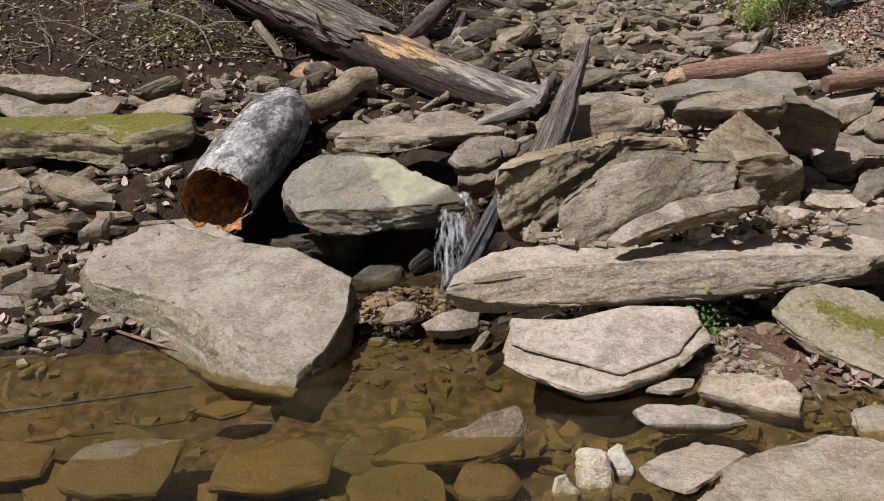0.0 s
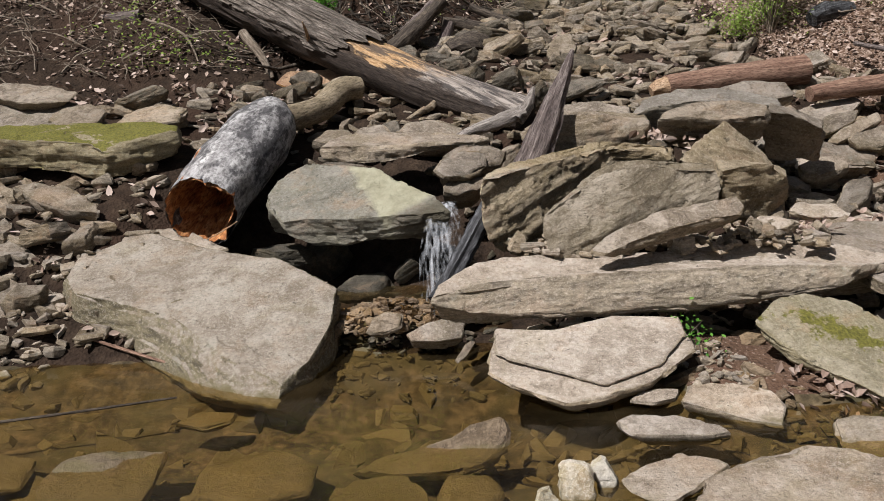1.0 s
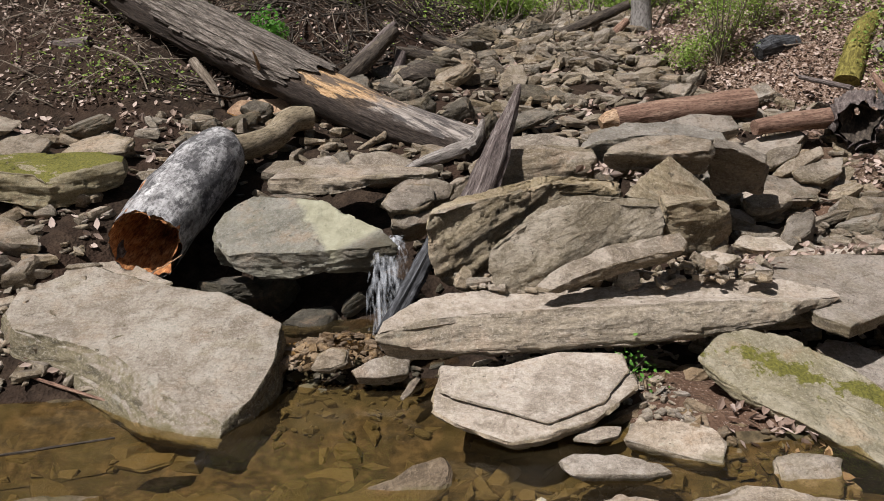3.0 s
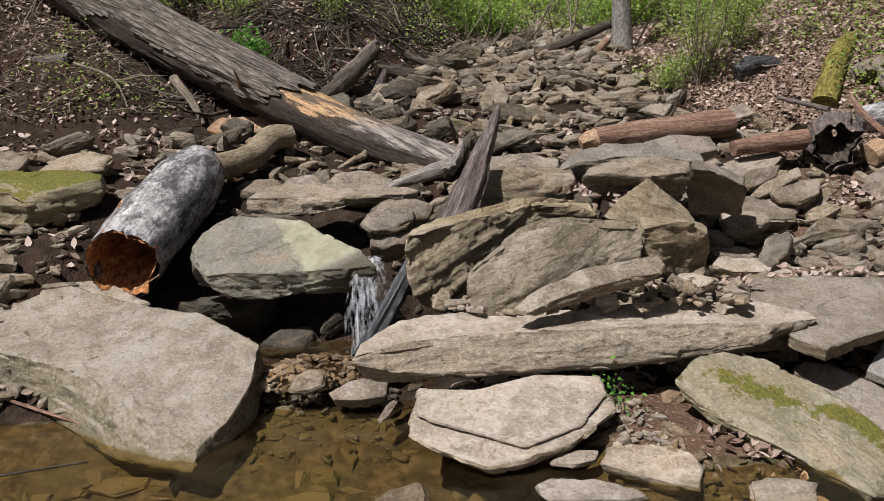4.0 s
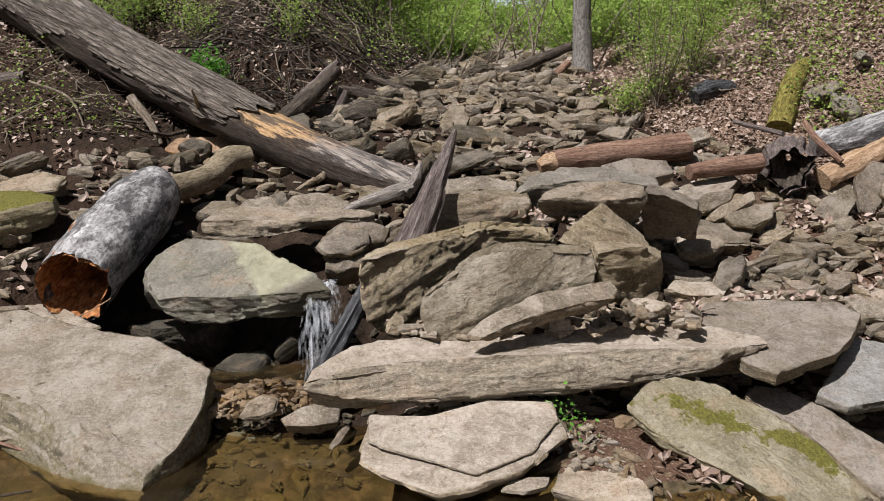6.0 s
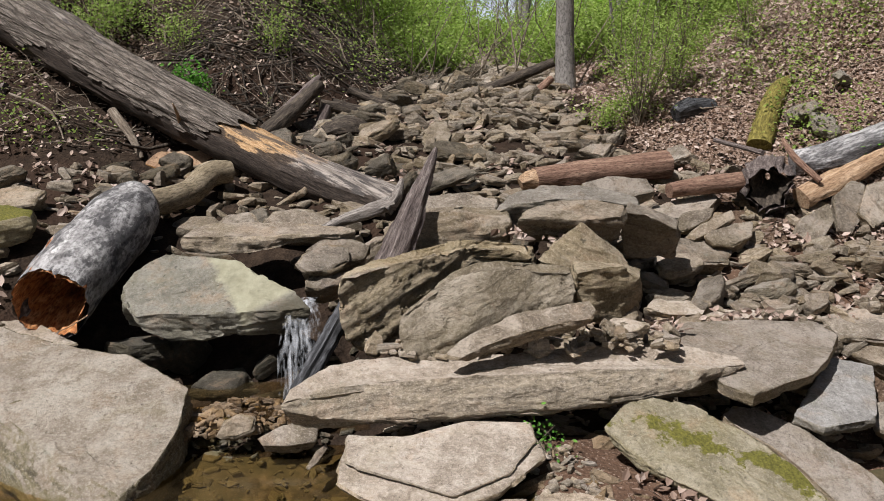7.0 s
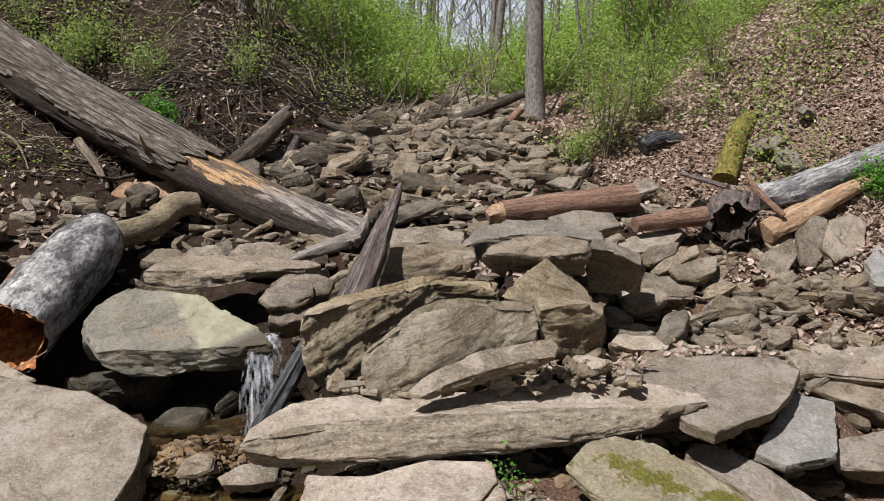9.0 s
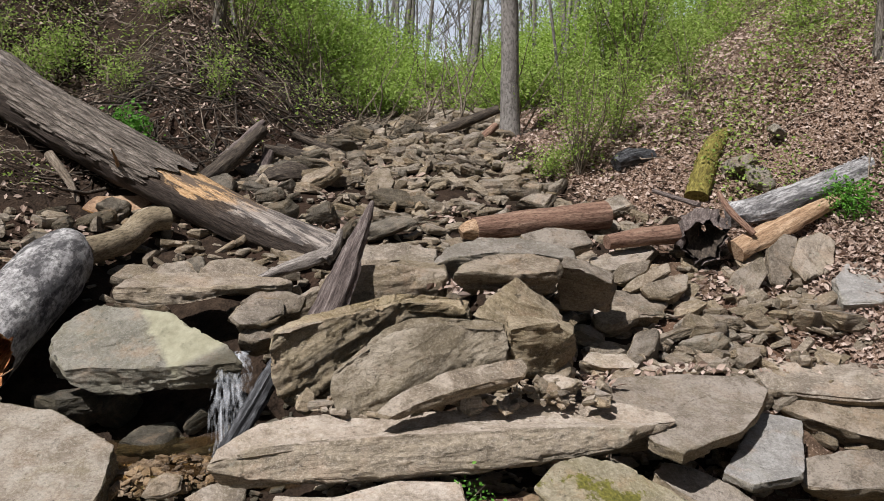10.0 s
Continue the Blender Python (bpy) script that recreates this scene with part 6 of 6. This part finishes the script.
def shrub(name, label, base, height, width, leaves, size, seed, material=SHRUB, stems=7, low=0.15):
    """A bush of thin stems with small leaves in clumps."""
    r = random.Random(seed)
    bx, by = base
    bz = gz(bx, by)
    ob = empty(name, Matrix.Translation((bx, by, bz)), label, "shrub", "shrubs")
    bpy.context.view_layer.update()
    sv, sf, tips = [], [], []
    for s in range(stems):
        a, lean = r.uniform(0, 6.3), r.uniform(0.1, 1.0)
        top = Vector((math.cos(a) * width * lean * 0.5, math.sin(a) * width * lean * 0.5, height * r.uniform(0.6, 1.0)))
        mid = top * 0.5 + Vector((r.uniform(-0.1, 0.1), r.uniform(-0.1, 0.1), 0.08 * height))
        rad = 0.004 + 0.004 * height
        k = len(sv)
        for p, q in ((Vector((0, 0, -0.05)), 1.0), (mid, 0.7), (top, 0.25)):
            for j in range(4):
                sv.append((p.x + rad * q * math.cos(j * 1.57), p.y + rad * q * math.sin(j * 1.57), p.z))
        for i in range(2):
            for j in range(4):
                sf.append((k + i * 4 + j, k + i * 4 + (j + 1) % 4, k + i * 4 + 4 + (j + 1) % 4, k + i * 4 + 4 + j))
        for i in range(5):
            t = r.uniform(low, 1.0)
            p = Vector((0, 0, 0)).lerp(mid, t * 2) if t < 0.5 else mid.lerp(top, t * 2 - 1)
            tips.append((p, 0.1 + 0.16 * width * r.random()))
    st = new("stem", soup("stem", sv, sf, TWIG))
    st.parent = ob
    out = []
    for i in range(leaves):
        p, spread_r = r.choice(tips)
        d = Vector((r.gauss(0, 1), r.gauss(0, 1), r.gauss(0, 0.7))) * spread_r * 0.6
        out.append((np.array(p + d), size * r.uniform(0.6, 1.3), turned(r, 0.7)))
    crown = leaf_soup("foliage", "", "", out, material, kind="", small=leaves > 1000)
    crown.parent = ob
    return ob


def tree(name, label, base, height, radius, seed, lean=(0, 0), leafy=0, material=None):
    r = random.Random(seed)
    x, y = base
    z = gz(x, y) - 0.1
    ob = empty(name, Matrix.Translation((x, y, z)), label, "tree", "trees")
    bpy.context.view_layer.update()
    top = Vector((x + lean[0] * height, y + lean[1] * height, z + height))
    b = Vector((x, y, z))
    pts = [b, b.lerp(top, 0.06), b.lerp(top, 0.4) + Vector((r.uniform(-0.1, 0.1), 0, 0)), top]
    m = material or GREYTREE
    limb("trunk", "", "", pts, [radius * 1.35, radius, radius * 0.75, radius * 0.15], m, ob, segs=14, step=0.25, rough=0.06)
    for i in range(5):
        t = r.uniform(0.4, 0.95)
        a = r.uniform(0, 6.3)
        s = b.lerp(top, t)
        e = s + Vector((math.cos(a), math.sin(a), r.uniform(0.5, 1.2))) * height * 0.13
        limb("limb", "", "", [s, s.lerp(e, 0.5) + Vector((0, 0, -0.1)), e], [radius * 0.3, radius * 0.2, 0.01], m, ob, segs=6, step=0.3, rough=0.05)
    if leafy:
        out = []
        for i in range(leafy):
            a, h = r.uniform(0, 6.3), r.uniform(0.35, 1.0)
            d = height * 0.2 * r.random() ** 0.5
            out.append((np.array((x + math.cos(a) * d + lean[0] * height * h, y + math.sin(a) * d, z + height * h)), r.uniform(0.08, 0.2), turned(r, 0.8)))
        crown = leaf_soup("crown", "", "", out, SPRING, kind="")
        crown.parent = ob
        crown.matrix_parent_inverse = ob.matrix_world.inverted()
    return ob



def undergrowth(name, label, count, seed, x0, x1, y0, y1, test, material, size, height, floor=0.1):
    """Low green plants in patches over the slopes."""
    r = random.Random(seed)
    out, tries = [], 0
    while len(out) < count and tries < count * 40:
        tries += 1
        x, y = r.uniform(x0, x1), r.uniform(y0, y1)
        n = noise.noise(Vector((x * 0.7, y * 0.7, seed))) + 0.5 * noise.noise(Vector((x * 2.3, y * 2.3, seed)))
        if test(x, y) and n > floor + r.uniform(-0.15, 0.25):
            out.append(((x, y, gz(x, y) + height * r.random() ** 1.5 * (1 + n)), size * r.uniform(0.5, 1.4), turned(r, 0.6)))
    leaf_soup(name, label, "undergrowth", out, material, small=True)


undergrowth("undergrowth", "low bright green plants among the dead leaves", 42000, 81, 3.0, 11, 7.6, 15.5, lambda x, y: x > bed_limits(y)[1] + 0.4, SPRING, 0.038, 0.45, 0.08)
undergrowth("bank_plants", "small green plants clinging to the steep bank", 7000, 82, -6, 1.2, 8.0, 13, lambda x, y: float(bank_distance(x, y)) > 0.1, SPRING, 0.035, 0.22, 0.12)


def twigs(name, label, count, seed, x0, x1, y0, y1, test, length, material=TWIG, steep=0.5):
    """Thin dead sticks and roots lying about."""
    r = random.Random(seed)
    verts, faces, made_n = [], [], 0
    while made_n < count:
        x, y = r.uniform(x0, x1), r.uniform(y0, y1)
        if not test(x, y):
            continue
        made_n += 1
        a, n = r.uniform(0, 6.3), 5
        long = length * r.uniform(0.3, 1.2)
        rad = long * r.uniform(0.007, 0.02)
        lift, k = r.uniform(0, steep), len(verts)
        for i in range(n):
            t = i / (n - 1)
            px = x + math.cos(a) * long * t + r.gauss(0, long * 0.04)
            py = y + math.sin(a) * long * t * 0.6 + r.gauss(0, long * 0.04)
            pz = gz(px, py) + 0.03 + lift * long * t
            for j in range(4):
                verts.append((px + rad * (1.1 - t) * math.cos(j * 1.57), py, pz + rad * (1.1 - t) * math.sin(j * 1.57)))
        for i in range(n - 1):
            for j in range(4):
                faces.append((k + i * 4 + j, k + i * 4 + (j + 1) % 4, k + i * 4 + 4 + (j + 1) % 4, k + i * 4 + 4 + j))
    tagged(new(name, soup(name, verts, faces, material)), label, "twigs", kind="stuff")


twigs("bank_twigs", "dry twigs and bare roots on the steep bank", 700, 91, -4.5, 1.2, 8.0, 11.5, lambda x, y: float(bank_distance(x, y)) > 0.02, 0.55)
twigs("bank_roots", "dark roots and rotten branches under the bank", 260, 92, -1.4, 1.4, 8.5, 11.5, lambda x, y: 0 < float(bank_distance(x, y)) < 1.2, 0.9, DARKWOOD, 0.3)
twigs("slope_twigs", "dry sticks on the leaf-covered slope", 260, 93, 2.8, 11, 6.5, 16, lambda x, y: x > bed_limits(y)[1], 0.7)
twigs("brush", "thin bare saplings and brush at the head of the stream", 260, 94, 0.6, 4.2, 10.4, 15, lambda x, y: True, 0.8, TWIG, 1.6)

tree("tree", "straight grey-brown tree at the head of the stream", (2.93, 10.4), 10.0, 0.105, 41, (-0.02, 0.0), material=GREYTREE)
shrub("shrub", "light green leafy shrub beside the stream", (3.25, 8.75), 1.15, 1.0, 3200, 0.026, 42, SPRING, 18)
shrub("shrub", "light green leafy shrub beside the stream", (3.7, 9.1), 0.95, 0.9, 2300, 0.026, 43, SPRING, 14)
shrub("shrub", "light green leafy shrub beside the stream", (3.0, 8.9), 0.3, 0.6, 1200, 0.028, 46, SPRING, 8)
shrub("shrub", "light green shrub on the leafy slope", (4.7, 9.6), 1.0, 0.8, 2000, 0.03, 47, SPRING, 10)
shrub("shrub", "sparse pale green shrub on the leafy slope", (6.1, 9.9), 1.1, 0.7, 1500, 0.03, 61, SPRING, 9)
shrub("shrub", "bright green leafy sprig on the steep bank", (-0.95, 8.88), 0.58, 0.42, 800, 0.045, 44, SPRIG, 7, 0.45)
for i in range(10):
    r = random.Random(60 + i)
    shrub("shrub", "sparse green undergrowth on the steep bank", (r.uniform(-3.6, 0.0), r.uniform(9.6, 11)), 0.5, 0.8, 600, 0.032, 70 + i, SPRING, 8)
for i in range(26):
    r = random.Random(160 + i)
    y = r.uniform(11.5, 18)
    side = r.uniform(-1, 1)
    x = 0.5 + 0.165 * y + side * 0.22 * y
    shrub("tall_shrub", "tall pale green spring undergrowth", (x, y), 0.25 + 1.7 * side * side + r.uniform(0, 0.25), 1.7, 2400, 0.045, 170 + i, SPRING, 16, 0.3)
for i in range(7):
    r = random.Random(560 + i)
    x, y = r.uniform(-3.5, 1.0), r.uniform(11, 15)
    shrub("tall_shrub", "dense green bushes above the steep bank", (x, y), r.uniform(0.9, 1.6), 1.5, 1700, 0.042, 570 + i, SPRING, 16, 0.2)
for i in range(14):
    r = random.Random(260 + i)
    x, y = r.uniform(4.6, 10.0), r.uniform(9.5, 15)
    shrub("shrub", "low green undergrowth among dead leaves", (x, y), r.uniform(0.3, 0.7), 1.1, 1100, 0.045, 270 + i, SPRING, 7)
for i in range(64):
    r = random.Random(360 + i)
    y = r.uniform(14, 44)
    x = 0.5 + 0.165 * y + r.uniform(-0.3, 0.3) * y
    tree("tree", "slender bare grey forest tree", (x, y), r.uniform(6, 13), r.uniform(0.03, 0.08), 370 + i, (r.uniform(-0.1, 0.1), 0))
tree("tree", "pale grey tree on the open slope", (8.1, 13.0), 9, 0.12, 51, (-0.07, 0))
tree("tree", "thin tan tree on the open slope", (7.4, 12.2), 8, 0.06, 53, (-0.09, 0))
tree("tree", "grey tree trunk on the open slope", (6.3, 8.6), 9, 0.1, 52, (-0.03, 0), material=TREEBARK)
# leafy trees outside the view, added up the bank to cast shade
for i, (x, y) in enumerate([(-6.4, 12.4), (-3.4, 14.5), (-1.2, 16.5)]):
    tree("tree", "unseen leafy young tree added to shade the bank", (x, y), 7.5, 0.1, 440 + i, (0.02, 0), leafy=1500, material=TREEBARK)
tree("tree", "slender leaning tree above the steep bank", (-0.35, 11.2), 7, 0.07, 54, (0.16, 0), material=TREEBARK)

# ---- small plants in the stones ----
shrub("sprig", "small bright green sprig growing under the long slab", (1.45, 4.4), 0.16, 0.2, 70, 0.026, 45, SPRIG, 4, 0.5)
shrub("grass_clump", "bright green leafy clump beside the split log", (5.3, 7.35), 0.35, 0.7, 900, 0.04, 48, SPRIG, 9)
shrub("grass_clump", "bright green leafy clump beside the split log", (5.9, 7.4), 0.4, 0.7, 900, 0.04, 49, SPRIG, 9)


def leaf_pile(name, label, centre, spread_xy, count, seed, material=DEAD_LEAF, size=(0.04, 0.09)):
    """Dead leaves drifted together on the stones."""
    r = random.Random(seed)
    out = []
    for i in range(count):
        dx, dy = r.gauss(0, spread_xy[0] / 2), r.gauss(0, spread_xy[1] / 2)
        x, y = centre[0] + dx, centre[1] + dy
        z = centre[2] if len(centre) > 2 else gz(x, y)
        out.append(((x, y, z + r.uniform(0.0, 0.05)), r.uniform(*size), turned(r, 0.6)))
    leaf_soup(name, label, "dead leaves", out, material)


leaf_pile("leaf_drift", "drift of pale dead leaves among the stones", (4.5, 6.25), (0.7, 0.6), 700, 301)
leaf_pile("leaf_drift", "drift of pale dead leaves below the bluish boulder", (4.9, 6.7), (0.6, 0.6), 500, 302)
leaf_pile("leaf_drift", "pale dead leaves caught on the boulders", (1.55, 5.75, 1.02), (0.22, 0.2), 60, 303)
leaf_pile("leaf_drift", "dead leaves in the cleft beside the boulders", (2.25, 5.25, 0.5), (0.25, 0.15), 60, 304)
leaf_pile("leaf_drift", "dead leaves on the flat slab's back edge", (3.0, 5.6, 0.45), (0.5, 0.1), 70, 305)
leaf_pile("leaf_drift", "wet dark dead leaves beside the stream", (2.05, 3.95), (0.3, 0.25), 90, 306)
leaf_pile("leaf_drift", "dead leaves below the root stump", (3.9, 6.75), (0.4, 0.35), 260, 307)
leaf_pile("leaf_drift", "dead leaves on the stony shelf of the bank", (-2.6, 7.75), (1.6, 0.35), 250, 308)


def bare_branches(name, label, count, seed):
    """The fine bare crowns of the far wood."""
    r = random.Random(seed)
    verts, faces = [], []
    for c in range(count):
        y = r.uniform(20, 48)
        x = 0.5 + 0.17 * y + r.uniform(-0.2, 0.16) * y
        z = gz(x, y) + r.uniform(0.8, 7)
        a, long, rad = r.uniform(0, 6.3), r.uniform(0.8, 3.0), r.uniform(0.008, 0.022)
        k, rise = len(verts), r.uniform(0.5, 1.6)
        for i in range(4):
            t = i / 3
            px, pz = x + math.cos(a) * long * t * 0.6 + r.gauss(0, 0.06), z + long * t * rise * 0.6
            w = rad * (1.15 - t)
            for j in range(3):
                verts.append((px + w * math.cos(j * 2.1), y + math.sin(a) * t * 0.5 + w * math.sin(j * 2.1), pz))
        for i in range(3):
            for j in range(3):
                faces.append((k + i * 3 + j, k + i * 3 + (j + 1) % 3, k + i * 3 + 3 + (j + 1) % 3, k + i * 3 + 3 + j))
    tagged(new(name, soup(name, verts, faces, GREYTREE)), label, "branches", kind="stuff")


bare_branches("far_branches", "fine bare grey branches of the far wood", 2600, 401)


def understory(name, label, clumps, seed, y0, y1, sides, material, tall):
    """Thin layers of young leaves on the saplings along both sides of the valley."""
    r = random.Random(seed)
    out = []
    for c in range(clumps):
        y = r.uniform(y0, y1)
        side = r.choice(sides) * r.uniform(0.12, 1.0)
        x = 0.5 + 0.165 * y + side * 0.36 * y
        z = gz(x, y) + tall * r.uniform(0.12, 1.0) * min(1.0, 0.12 + abs(side))
        wide, size = r.uniform(0.25, 0.6), (0.022 + 0.0015 * y) * r.uniform(0.8, 1.2)
        for i in range(r.randint(30, 90)):
            p = np.array((x + r.gauss(0, wide), y + r.gauss(0, wide), z + r.gauss(0, wide * 0.45)))
            out.append((p, size * r.uniform(0.6, 1.3), turned(r, 0.7)))
    leaf_soup(name, label, "foliage", out, material, small=True)


understory("far_foliage", "pale green young leaves on the saplings of the far valley", 1500, 611, 19, 34, (-1, 1), SPRING_PALE, 4.0)
understory("valley_foliage", "bright pale green leaves on the saplings at the valley head", 700, 614, 20, 34, (-0.5, 0.5), SPRING_PALE, 1.9)
understory("bank_foliage", "soft green leaves on the saplings above the steep bank", 900, 612, 12.5, 20, (-1,), SPRING_PALE, 2.8)
understory("slope_foliage", "soft green leaves on the saplings up the open slope", 900, 613, 12.5, 20, (1,), SPRING_PALE, 2.2)
for i in range(16):
    r = random.Random(660 + i)
    y = r.uniform(11.5, 19)
    x = 0.5 + 0.165 * y + r.choice((-1, 1)) * r.uniform(0.07, 0.3) * y
    tree("sapling", "thin crooked grey-brown sapling on the valley side", (x, y), r.uniform(3.5, 6), r.uniform(0.018, 0.035), 670 + i, (r.uniform(-0.25, 0.25), r.uniform(-0.05, 0.05)))
